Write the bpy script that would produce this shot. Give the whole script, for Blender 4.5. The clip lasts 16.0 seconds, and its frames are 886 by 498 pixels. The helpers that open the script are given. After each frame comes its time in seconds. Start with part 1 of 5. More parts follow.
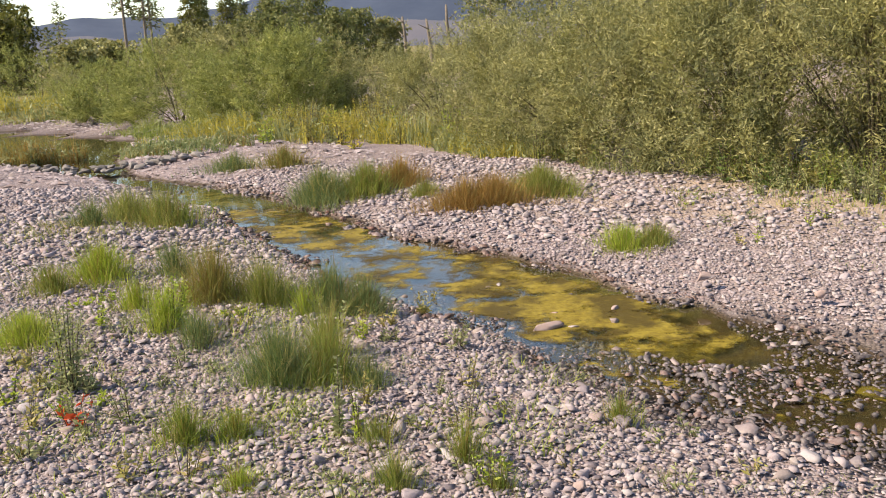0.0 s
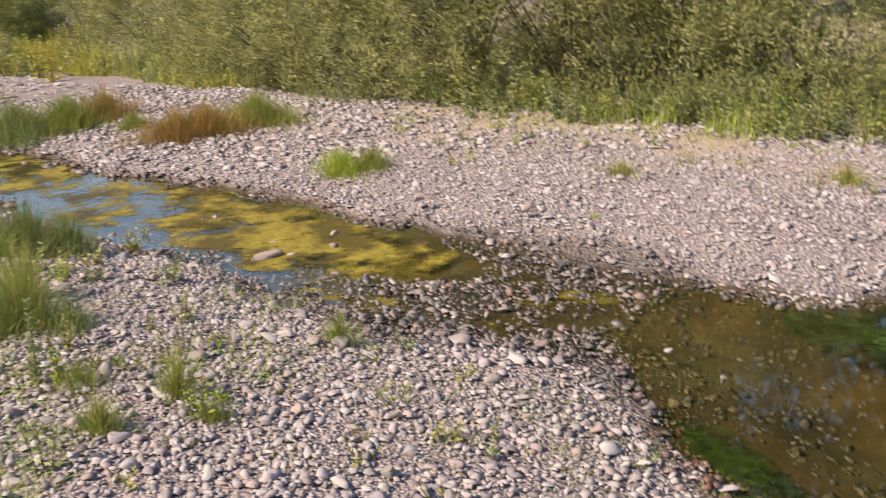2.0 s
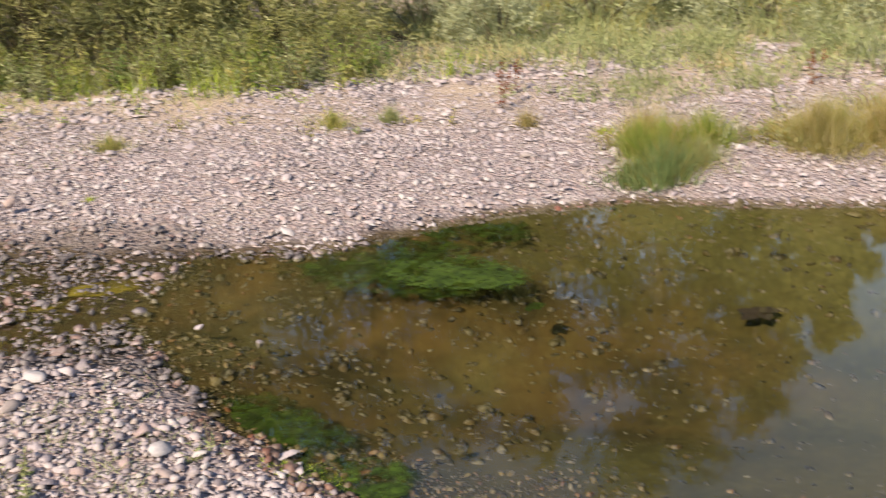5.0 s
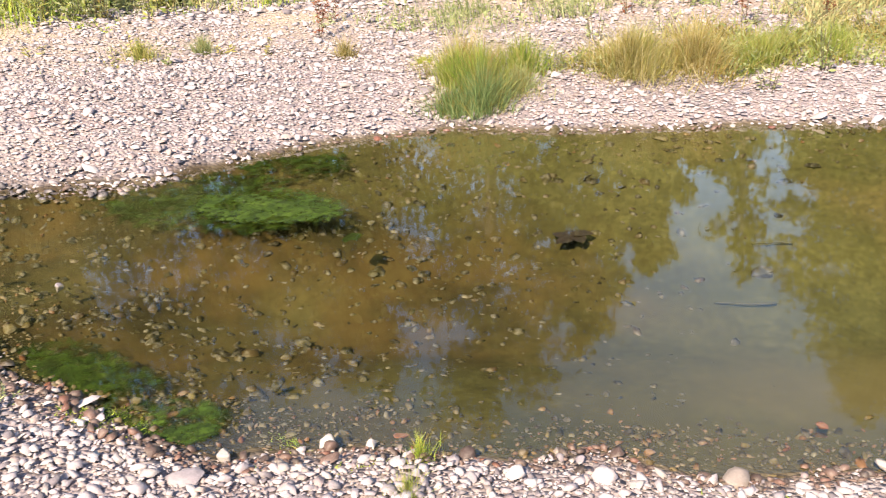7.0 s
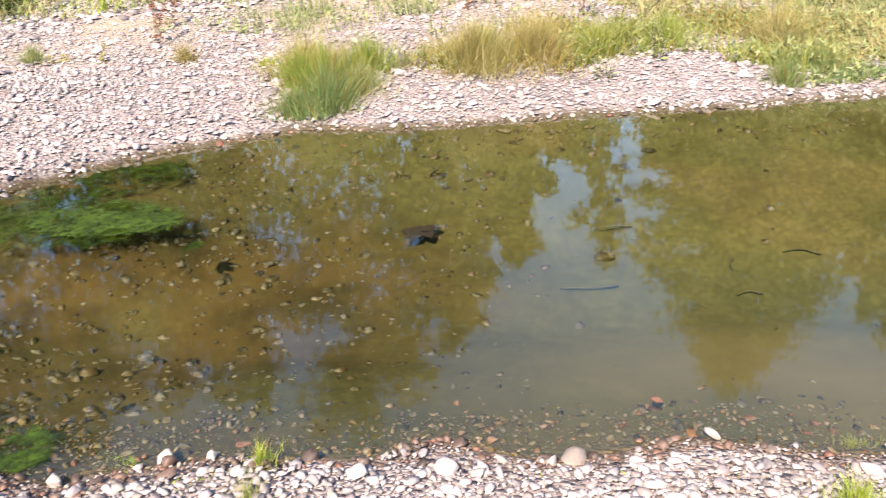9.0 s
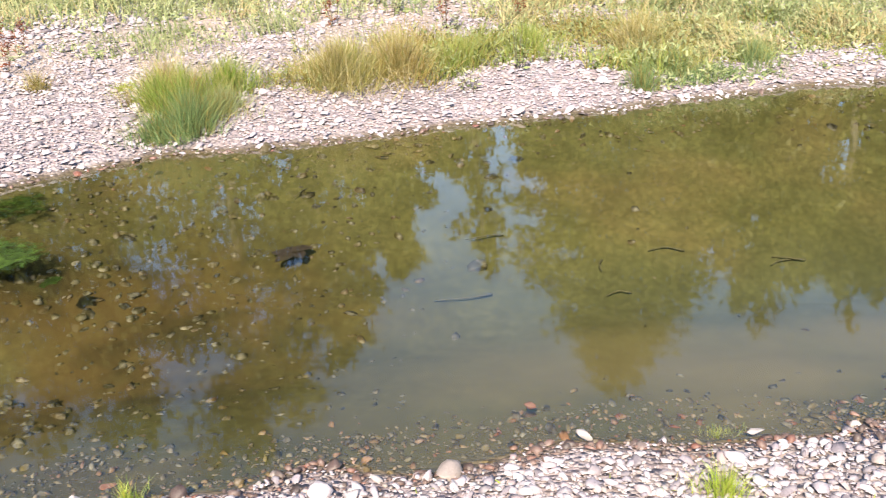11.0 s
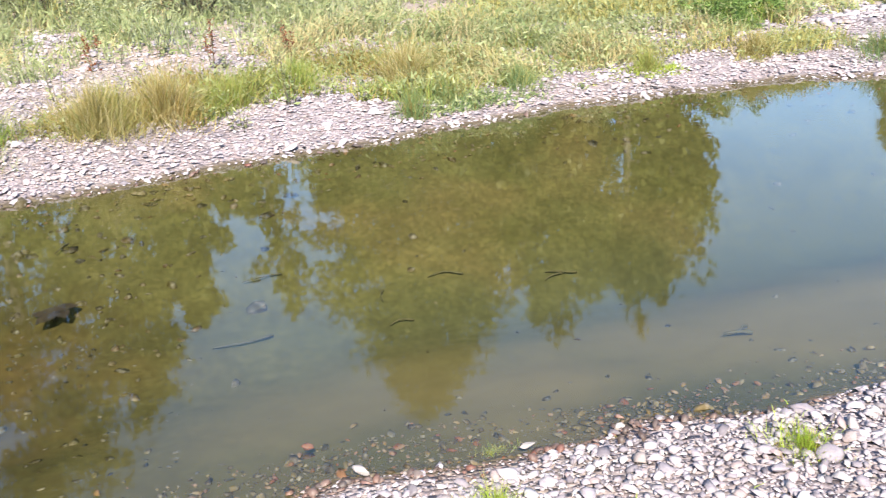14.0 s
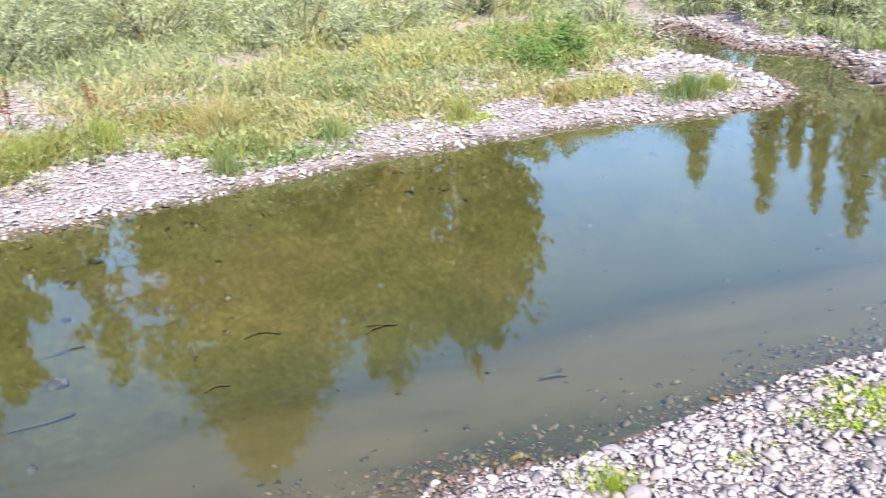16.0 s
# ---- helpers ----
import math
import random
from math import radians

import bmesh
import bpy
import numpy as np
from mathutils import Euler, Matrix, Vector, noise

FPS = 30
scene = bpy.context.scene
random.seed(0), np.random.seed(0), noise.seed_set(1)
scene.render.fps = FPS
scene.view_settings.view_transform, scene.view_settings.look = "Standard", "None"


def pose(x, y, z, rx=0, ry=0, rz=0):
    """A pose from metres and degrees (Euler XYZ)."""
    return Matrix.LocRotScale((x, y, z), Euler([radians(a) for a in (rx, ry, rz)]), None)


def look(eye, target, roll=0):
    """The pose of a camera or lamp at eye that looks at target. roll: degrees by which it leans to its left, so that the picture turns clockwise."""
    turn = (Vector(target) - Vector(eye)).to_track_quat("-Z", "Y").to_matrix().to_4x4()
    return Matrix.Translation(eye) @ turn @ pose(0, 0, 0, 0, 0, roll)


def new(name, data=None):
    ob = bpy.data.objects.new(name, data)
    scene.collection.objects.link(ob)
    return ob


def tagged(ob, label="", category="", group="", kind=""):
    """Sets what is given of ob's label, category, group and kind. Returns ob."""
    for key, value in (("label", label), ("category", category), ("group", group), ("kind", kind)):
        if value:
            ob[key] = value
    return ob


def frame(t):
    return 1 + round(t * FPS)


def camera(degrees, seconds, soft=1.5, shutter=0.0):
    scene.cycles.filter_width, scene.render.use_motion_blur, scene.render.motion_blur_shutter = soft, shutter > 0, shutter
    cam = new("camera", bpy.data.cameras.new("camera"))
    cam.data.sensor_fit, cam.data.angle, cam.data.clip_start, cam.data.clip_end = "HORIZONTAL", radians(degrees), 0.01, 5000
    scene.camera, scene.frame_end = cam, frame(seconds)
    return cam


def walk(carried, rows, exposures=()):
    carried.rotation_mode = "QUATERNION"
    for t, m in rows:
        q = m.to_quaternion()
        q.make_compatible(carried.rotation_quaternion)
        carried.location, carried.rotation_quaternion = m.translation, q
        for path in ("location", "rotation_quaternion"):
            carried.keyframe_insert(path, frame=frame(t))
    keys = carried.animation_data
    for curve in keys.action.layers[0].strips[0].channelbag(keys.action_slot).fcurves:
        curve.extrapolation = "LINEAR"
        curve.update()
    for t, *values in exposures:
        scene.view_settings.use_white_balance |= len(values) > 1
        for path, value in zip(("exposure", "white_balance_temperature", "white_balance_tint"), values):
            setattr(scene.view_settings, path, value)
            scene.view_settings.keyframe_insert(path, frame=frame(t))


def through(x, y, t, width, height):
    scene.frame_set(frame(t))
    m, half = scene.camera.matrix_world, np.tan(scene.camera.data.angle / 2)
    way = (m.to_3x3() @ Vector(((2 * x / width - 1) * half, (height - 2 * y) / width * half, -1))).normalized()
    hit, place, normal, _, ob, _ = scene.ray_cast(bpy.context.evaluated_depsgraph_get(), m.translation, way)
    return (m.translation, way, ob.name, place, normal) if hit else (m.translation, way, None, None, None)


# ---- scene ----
cam = camera(48.8, 16.0, soft=1.0, shutter=0.6)
PATH = [
    (0, (-0.106, -0.132, 2.017), (0.004, 1.823, 1.611), -2.7),
    (0.1, (-0.106, -0.135, 2.0155), (0.012, 1.818, 1.605), -2.72),
    (0.2, (-0.106, -0.142, 2.012), (0.032, 1.807, 1.588), -2.76),
    (0.5, (-0.106, -0.162, 2.001), (0.091, 1.774, 1.54), -2.9),
    (1, (-0.093, -0.179, 1.993), (0.22, 1.736, 1.507), -3.4),
    (1.5, (-0.05, -0.133, 1.982), (0.422, 1.737, 1.452), -2.5),
    (2, (0.006, -0.069, 1.936), (0.637, 1.745, 1.377), -2.0),
    (2.5, (0.074, -0.025, 1.921), (0.763, 1.746, 1.297), -4.3),
    (3, (0.132, 0.012, 1.896), (0.933, 1.726, 1.248), -3.9),
    (3.5, (0.129, 0.042, 1.911), (1.051, 1.681, 1.232), -4.0),
    (4, (0.11, 0.08, 1.904), (1.152, 1.633, 1.196), -4.9),
    (4.5, (0.116, 0.101, 1.924), (1.37, 1.493, 1.224), -4.5),
    (5, (0.104, 0.114, 1.931), (1.514, 1.355, 1.246), -3.9),
    (5.2, (0.094, 0.113, 1.933), (1.538, 1.298, 1.22), -4.0),
    (7.3, (0.233, 0.054, 1.856), (1.804, 0.98, 1.036), -1.9),
    (7.5, (0.238, 0.031, 1.856), (1.819, 0.94, 1.035), -2.0),
    (8, (0.249, 0.004, 1.847), (1.862, 0.853, 1.022), -2.3),
    (8.5, (0.27, -0.015, 1.846), (1.91, 0.772, 1.015), -2.3),
    (9, (0.285, -0.038, 1.841), (1.959, 0.679, 1.014), -2.1),
    (9.2, (0.293, -0.038, 1.841), (1.981, 0.648, 1.017), -2.0),
    (11.5, (0.348, -0.125, 1.817), (2.124, 0.321, 1.013), -2.5),
    (12, (0.361, -0.149, 1.808), (2.153, 0.235, 1.008), -2.4),
    (12.5, (0.367, -0.168, 1.808), (2.172, 0.166, 1.015), -3.3),
    (13, (0.381, -0.194, 1.8), (2.205, 0.047, 1.016), -3.0),
    (13.5, (0.402, -0.224, 1.797), (2.24, -0.058, 1.026), -2.9),
    (14, (0.407, -0.241, 1.801), (2.254, -0.127, 1.041), -2.8),
    (14.5, (0.421, -0.281, 1.796), (2.271, -0.233, 1.037), -3.1),
    (15, (0.472, -0.331, 1.78), (2.329, -0.346, 1.035), -3.5),
    (15.5, (0.492, -0.358, 1.783), (2.368, -0.465, 1.095), -3.3),
    (16, (0.485, -0.359, 1.792), (2.353, -0.58, 1.113), -2.2),
]
walk(cam, [(t, look(eye, target, roll)) for t, eye, target, roll in PATH],
     [(0, 0.96, 7550, 13), (2.5, 0.91, 7500, 11), (4.4, 0.91, 7500, 11), (5.1, 1.06, 7450, 11), (7.4, 1.66, 7400, 11), (9, 1.68, 7050, 10), (13, 1.66, 6420, 8), (16, 1.63, 6020, 6.5)])

# ---- daylight: clear sky and an afternoon sun ----
SUN_AZ, SUN_EL = radians(-97), radians(42)
world = bpy.data.worlds.new("world")
scene.world = world
world.use_nodes = True
sky = world.node_tree.nodes.new("ShaderNodeTexSky")
sky.sky_type = "NISHITA"
sky.sun_disc = False
sky.sun_elevation, sky.sun_rotation = SUN_EL, SUN_AZ % (2 * math.pi)
sky.air_density, sky.dust_density, sky.ozone_density = 1.0, 0.15, 3.2
world.node_tree.links.new(sky.outputs[0], world.node_tree.nodes["Background"].inputs[0])
world.node_tree.nodes["Background"].inputs[1].default_value = 0.125
sun = new("sun", bpy.data.lights.new("sun", "SUN"))
sun.data.energy = 4.7
sun.data.angle = radians(0.55)
sun.data.color = (1.0, 0.91, 0.77)
toward = Vector((math.sin(SUN_AZ) * math.cos(SUN_EL), math.cos(SUN_AZ) * math.cos(SUN_EL), math.sin(SUN_EL)))
sun.matrix_basis = look(toward * 50, (0, 0, 0))


# ---- materials ----
def material(name):
    m = bpy.data.materials.new(name)
    m.use_nodes = True
    nt = m.node_tree
    return m, nt, nt.nodes["Principled BSDF"]


def node(nt, kind, **values):
    n = nt.nodes.new(kind)
    for key, value in values.items():
        n.inputs[key.replace("_", " ")].default_value = value
    return n


def ramp(nt, source, stops, constant=False):
    n = nt.nodes.new("ShaderNodeValToRGB")
    if constant:
        n.color_ramp.interpolation = "CONSTANT"
    while len(n.color_ramp.elements) < len(stops):
        n.color_ramp.elements.new(0.5)
    for e, (at, c) in zip(n.color_ramp.elements, stops):
        e.position, e.color = at, (*c, 1)
    nt.links.new(source, n.inputs[0])
    return n.outputs[0]


def mixed(nt, fac, a, b, mode="MIX"):
    n = nt.nodes.new("ShaderNodeMix")
    n.data_type, n.blend_type = "RGBA", mode
    for socket, value in ((n.inputs[0], fac), (n.inputs[6], a), (n.inputs[7], b)):
        if isinstance(value, (int, float)):
            socket.default_value = value
        elif isinstance(value, tuple):
            socket.default_value = (*value, 1)
        else:
            nt.links.new(value, socket)
    return n.outputs[2]


def noise_at(nt, scale, detail=4, rough=0.6, coords=None):
    n = node(nt, "ShaderNodeTexNoise", Scale=scale, Detail=detail, Roughness=rough)
    if coords is None:
        coords = nt.nodes.new("ShaderNodeNewGeometry").outputs["Position"]
    nt.links.new(coords, n.inputs["Vector"])
    return n.outputs[0]


def bump(nt, bsdf, source, strength, distance):
    n = node(nt, "ShaderNodeBump", Strength=strength, Distance=distance)
    nt.links.new(source, n.inputs["Height"])
    nt.links.new(n.outputs[0], bsdf.inputs["Normal"])


PEBBLES = [(0.0, (0.147, 0.124, 0.138)), (0.12, (0.233, 0.199, 0.217)), (0.3, (0.318, 0.273, 0.293)), (0.5, (0.380, 0.325, 0.342)), (0.66, (0.408, 0.350, 0.361)), (0.75, (0.334, 0.249, 0.245)),
           (0.82, (0.290, 0.237, 0.220)), (0.9, (0.389, 0.351, 0.358)), (1.0, (0.437, 0.403, 0.407))]


def stone_material(name, own_object, colours=PEBBLES, rough=0.8, wet=False):
    m, nt, b = material(name)
    if own_object:
        rnd = nt.nodes.new("ShaderNodeObjectInfo").outputs["Random"]
    else:
        rnd = nt.nodes.new("ShaderNodeNewGeometry").outputs["Random Per Island"]
    c = ramp(nt, rnd, colours)
    grain = noise_at(nt, 160, 5, 0.75)
    band = noise_at(nt, 26, 3, 0.6)
    c = mixed(nt, 0.55, c, ramp(nt, grain, [(0.3, (0.42, 0.40, 0.40)), (0.7, (1.0, 0.97, 0.95))]), "MULTIPLY")
    c = mixed(nt, ramp(nt, band, [(0.45, (0, 0, 0)), (0.75, (0.45, 0.45, 0.45))]), c, (0.37, 0.325, 0.30))
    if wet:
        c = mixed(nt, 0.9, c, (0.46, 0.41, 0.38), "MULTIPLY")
    nt.links.new(c, b.inputs["Base Color"])
    b.inputs["Roughness"].default_value = rough
    b.inputs["Specular IOR Level"].default_value = 0.5 if wet else 0.25
    bump(nt, b, grain, 0.35, 0.006)
    return m


def leaf_material(name, colours, through=0.36, rough=0.55, shoots=0.0):
    """Thin leaves or blades: some of the light passes through."""
    m, nt, b = material(name)
    geo = nt.nodes.new("ShaderNodeNewGeometry")
    c = ramp(nt, geo.outputs["Random Per Island"], colours)
    patch = noise_at(nt, 1.1, 2, 0.5)
    c = mixed(nt, ramp(nt, patch, [(0.35, (0, 0, 0)), (0.7, (0.35, 0.35, 0.35))]), c, colours[-1][1])
    if shoots:
        c = mixed(nt, shoots, c, ramp(nt, noise_at(nt, 2.4, 3, 0.6), [(0.36, (0.58, 0.64, 0.66)), (0.5, (1.0, 1.0, 0.96)), (0.64, (1.3, 1.26, 1.22))]), "MULTIPLY")
    nt.links.new(c, b.inputs["Base Color"])
    b.inputs["Roughness"].default_value = rough
    b.inputs["Specular IOR Level"].default_value = 0.22
    t = nt.nodes.new("ShaderNodeBsdfTranslucent")
    nt.links.new(c, t.inputs[0])
    mix = nt.nodes.new("ShaderNodeMixShader")
    mix.inputs[0].default_value = through
    nt.links.new(b.outputs[0], mix.inputs[1])
    nt.links.new(t.outputs[0], mix.inputs[2])
    nt.links.new(mix.outputs[0], nt.nodes["Material Output"].inputs[0])
    return m


def bark_material(name, a, b_colour, scale=18):
    m, nt, b = material(name)
    n = noise_at(nt, scale, 5, 0.7)
    nt.links.new(ramp(nt, n, [(0.35, a), (0.7, b_colour)]), b.inputs["Base Color"])
    b.inputs["Roughness"].default_value = 0.9
    bump(nt, b, n, 0.6, 0.02)
    return m


def ground_material():
    m, nt, b = material("gravel_ground")
    pos = nt.nodes.new("ShaderNodeNewGeometry").outputs["Position"]
    cells = []
    for scale in (16.0, 38.0):
        v = node(nt, "ShaderNodeTexVoronoi", Scale=scale)
        nt.links.new(pos, v.inputs["Vector"])
        cells.append(v)
    sep = nt.nodes.new("ShaderNodeSeparateColor")
    nt.links.new(cells[0].outputs["Color"], sep.inputs[0])
    big = ramp(nt, sep.outputs[0], PEBBLES)
    sep2 = nt.nodes.new("ShaderNodeSeparateColor")
    nt.links.new(cells[1].outputs["Color"], sep2.inputs[0])
    small = ramp(nt, sep2.outputs[0], PEBBLES)
    c = mixed(nt, 1.0, mixed(nt, 0.5, big, small), (1.28, 1.26, 1.26), "MULTIPLY")
    c = mixed(nt, 0.8, c, ramp(nt, noise_at(nt, 130, 4, 0.8), [(0.35, (0.5, 0.47, 0.46)), (0.65, (1.3, 1.25, 1.2))]), "MULTIPLY")
    # pebble cells darken towards their edges: crevice shade put into the colour
    c = mixed(nt, 0.45, c, ramp(nt, cells[1].outputs["Distance"], [(0.0, (0.28, 0.26, 0.25)), (0.6, (0.045, 0.04, 0.036))]), "MULTIPLY")
    sand = noise_at(nt, 0.55, 4, 0.6)
    c = mixed(nt, ramp(nt, sand, [(0.5, (0, 0, 0)), (0.72, (0.35, 0.35, 0.35))]), c, (0.24, 0.19, 0.14))
    shore = nt.nodes.new("ShaderNodeAttribute")
    shore.attribute_name = "sandy"
    c = mixed(nt, shore.outputs["Fac"], c, mixed(nt, noise_at(nt, 5, 5, 0.7), (0.26, 0.19, 0.145), (0.41, 0.33, 0.26)))
    # silt on the beds of pool and stream
    xyz = nt.nodes.new("ShaderNodeSeparateXYZ")
    nt.links.new(pos, xyz.inputs[0])
    fleck = noise_at(nt, 7, 5, 0.7)
    silt = mixed(nt, ramp(nt, noise_at(nt, 1.3, 4, 0.65), [(0.35, (0, 0, 0)), (0.65, (1, 1, 1))]), (0.057, 0.052, 0.017), (0.086, 0.078, 0.031))
    silt = mixed(nt, ramp(nt, fleck, [(0.5, (0, 0, 0)), (0.75, (0.6, 0.6, 0.6))]), silt, (0.048, 0.040, 0.014))
    silt = mixed(nt, ramp(nt, noise_at(nt, 0.9, 3, 0.5), [(0.56, (0, 0, 0)), (0.7, (0.45, 0.45, 0.45))]), silt, (0.135, 0.095, 0.042))
    silt = mixed(nt, 0.32, silt, ramp(nt, sep2.outputs[0], [(0.0, (0.45, 0.42, 0.36)), (0.6, (1.0, 0.98, 0.92)), (1.0, (1.7, 1.6, 1.5))]), "MULTIPLY")
    silt = mixed(nt, 0.12, silt, ramp(nt, sep.outputs[0], [(0.0, (0.55, 0.5, 0.42)), (0.7, (1.0, 1.0, 1.0)), (1.0, (1.6, 1.55, 1.5))]), "MULTIPLY")
    depth = nt.nodes.new("ShaderNodeMapRange")
    depth.inputs[1].default_value, depth.inputs[2].default_value = 0.03, -0.03
    nt.links.new(xyz.outputs[2], depth.inputs[0])
    # deep bed darkened towards blue-green: light lost in deep water, put into its colour
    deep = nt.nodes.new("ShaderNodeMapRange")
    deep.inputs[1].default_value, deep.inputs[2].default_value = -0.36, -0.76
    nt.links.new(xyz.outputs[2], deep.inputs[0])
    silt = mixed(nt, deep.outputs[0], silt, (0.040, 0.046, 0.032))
    mud = nt.nodes.new("ShaderNodeAttribute")
    mud.attribute_name = "mud"
    pale = nt.nodes.new("ShaderNodeAttribute")
    pale.attribute_name = "pale"
    silt = mixed(nt, pale.outputs["Fac"], silt, mixed(nt, fleck, (0.175, 0.133, 0.066), (0.118, 0.088, 0.040)))
    silt = mixed(nt, mud.outputs["Fac"], silt, mixed(nt, ramp(nt, noise_at(nt, 2.2, 4, 0.6), [(0.42, (0, 0, 0)), (0.6, (1, 1, 1))]), (0.022, 0.0125, 0.004), (0.072, 0.040, 0.013)))
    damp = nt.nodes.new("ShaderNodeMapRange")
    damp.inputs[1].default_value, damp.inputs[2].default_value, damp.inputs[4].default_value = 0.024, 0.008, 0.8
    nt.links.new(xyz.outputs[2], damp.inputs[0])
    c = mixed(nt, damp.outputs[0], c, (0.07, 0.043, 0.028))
    c = mixed(nt, mud.outputs["Fac"], c, (0.014, 0.009, 0.006))
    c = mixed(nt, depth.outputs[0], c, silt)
    # turf and dry herbs away from the river bed
    flat = nt.nodes.new("ShaderNodeVectorMath")
    flat.operation = "LENGTH"
    nt.links.new(pos, flat.inputs[0])
    away = nt.nodes.new("ShaderNodeMapRange")
    away.inputs[1].default_value, away.inputs[2].default_value = 42.0, 70.0
    nt.links.new(flat.outputs["Value"], away.inputs[0])
    turf = ramp(nt, noise_at(nt, 0.12, 6, 0.65), [(0.3, (0.09, 0.10, 0.035)), (0.5, (0.19, 0.16, 0.06)), (0.7, (0.26, 0.20, 0.09))])
    c = mixed(nt, away.outputs[0], c, turf)
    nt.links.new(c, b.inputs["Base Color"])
    b.inputs["Roughness"].default_value = 0.9
    b.inputs["Specular IOR Level"].default_value = 0.2
    dry = nt.nodes.new("ShaderNodeMath")
    dry.operation = "SUBTRACT"
    dry.inputs[0].default_value = 1.0
    nt.links.new(depth.outputs[0], dry.inputs[1])
    relief = nt.nodes.new("ShaderNodeMath")
    relief.operation = "MULTIPLY"
    nt.links.new(cells[1].outputs["Distance"], relief.inputs[0])
    nt.links.new(dry.outputs[0], relief.inputs[1])
    bump(nt, b, relief.outputs[0], 0.9, -0.02)
    return m


def water_material():
    m, nt, b = material("clear_water")
    nt.nodes.remove(b)
    pos = nt.nodes.new("ShaderNodeNewGeometry").outputs["Position"]
    wave = noise_at(nt, 3.0, 3, 0.5, pos)
    bp = node(nt, "ShaderNodeBump", Strength=0.05, Distance=0.012)
    nt.links.new(wave, bp.inputs["Height"])
    gloss = nt.nodes.new("ShaderNodeBsdfGlossy")
    gloss.inputs["Roughness"].default_value = 0.028
    nt.links.new(bp.outputs[0], gloss.inputs["Normal"])
    clear = nt.nodes.new("ShaderNodeBsdfTransparent")
    clear.inputs[0].default_value = (0.86, 0.87, 0.74, 1)
    face = node(nt, "ShaderNodeLayerWeight", Blend=0.5)
    nt.links.new(bp.outputs[0], face.inputs["Normal"])
    fifth = nt.nodes.new("ShaderNodeMath")
    fifth.operation = "POWER"
    fifth.inputs[1].default_value = 4.3
    nt.links.new(face.outputs["Facing"], fifth.inputs[0])
    fres = nt.nodes.new("ShaderNodeMath")
    fres.operation = "MULTIPLY_ADD"
    fres.inputs[1].default_value, fres.inputs[2].default_value = 0.905, 0.078
    nt.links.new(fifth.outputs[0], fres.inputs[0])
    mix = nt.nodes.new("ShaderNodeMixShader")
    nt.links.new(fres.outputs[0], mix.inputs[0])
    nt.links.new(clear.outputs[0], mix.inputs[1])
    nt.links.new(gloss.outputs[0], mix.inputs[2])
    nt.links.new(mix.outputs[0], nt.nodes["Material Output"].inputs[0])
    return m


def algae_material(name, a, b_colour, c_colour, ragged=5.0, mottle=0.85, sunken=0.0):
    """A soft skin, torn into rags and holes towards its rim."""
    m, nt, b = material(name)
    n = noise_at(nt, 9, 6, 0.7)
    f = noise_at(nt, 70, 3, 0.7)
    c = ramp(nt, n, [(0.3, a), (0.5, b_colour), (0.72, c_colour)])
    c = mixed(nt, 0.5, c, ramp(nt, f, [(0.3, (0.45, 0.45, 0.4)), (0.7, (1, 1, 1))]), "MULTIPLY")
    nt.links.new(c, b.inputs["Base Color"])
    b.inputs["Roughness"].default_value = 0.6
    bump(nt, b, f, 0.5, 0.01)
    c2 = noise_at(nt, 24, 4, 0.75)
    b.inputs["Specular IOR Level"].default_value = 0.15
    c = mixed(nt, ramp(nt, c2, [(0.38, (mottle, mottle, mottle)), (0.56, (0, 0, 0))]), c, mixed(nt, 1.0, a, (0.55, 0.5, 0.5), "MULTIPLY"))
    if sunken:
        # brown patches: water gaps mirroring the dark hedge, painted into the algae's colour
        c = mixed(nt, ramp(nt, noise_at(nt, 2.1, 7, 0.66), [(0.43, (sunken, sunken, sunken)), (0.54, (0, 0, 0))]), c, (0.052, 0.036, 0.008))
    nt.links.new(c, b.inputs["Base Color"])
    rim = nt.nodes.new("ShaderNodeAttribute")
    rim.attribute_name = "rim"
    add = nt.nodes.new("ShaderNodeMath")
    add.operation = "ADD"
    nt.links.new(noise_at(nt, ragged, 9, 0.68), add.inputs[0])
    nt.links.new(rim.outputs["Fac"], add.inputs[1])
    cover = ramp(nt, add.outputs[0], [(0.42, (0, 0, 0)), (0.60, (1, 1, 1))])
    clear = nt.nodes.new("ShaderNodeBsdfTransparent")
    mix = nt.nodes.new("ShaderNodeMixShader")
    nt.links.new(cover, mix.inputs[0])
    nt.links.new(clear.outputs[0], mix.inputs[1])
    nt.links.new(b.outputs[0], mix.inputs[2])
    nt.links.new(mix.outputs[0], nt.nodes["Material Output"].inputs[0])
    return m


def plain_material(name, a, b_colour, scale, rough=0.7):
    m, nt, b = material(name)
    nt.links.new(ramp(nt, noise_at(nt, scale, 5, 0.65), [(0.3, a), (0.7, b_colour)]), b.inputs["Base Color"])
    b.inputs["Roughness"].default_value = rough
    return m


MAT_GROUND, MAT_WATER = ground_material(), water_material()
MAT_STONE, MAT_PIECE = stone_material("gravel_stone", False), stone_material("cobble", True)
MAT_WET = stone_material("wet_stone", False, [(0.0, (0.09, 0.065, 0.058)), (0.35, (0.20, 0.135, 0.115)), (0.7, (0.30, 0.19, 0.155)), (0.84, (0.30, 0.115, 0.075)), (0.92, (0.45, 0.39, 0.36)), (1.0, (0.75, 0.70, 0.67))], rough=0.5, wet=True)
MAT_BED = stone_material("silted_stone", False, [(0.0, (0.014, 0.010, 0.004)), (0.4, (0.038, 0.028, 0.010)), (0.72, (0.056, 0.043, 0.015)), (0.88, (0.068, 0.038, 0.015)), (1.0, (0.078, 0.062, 0.026))], 0.6)
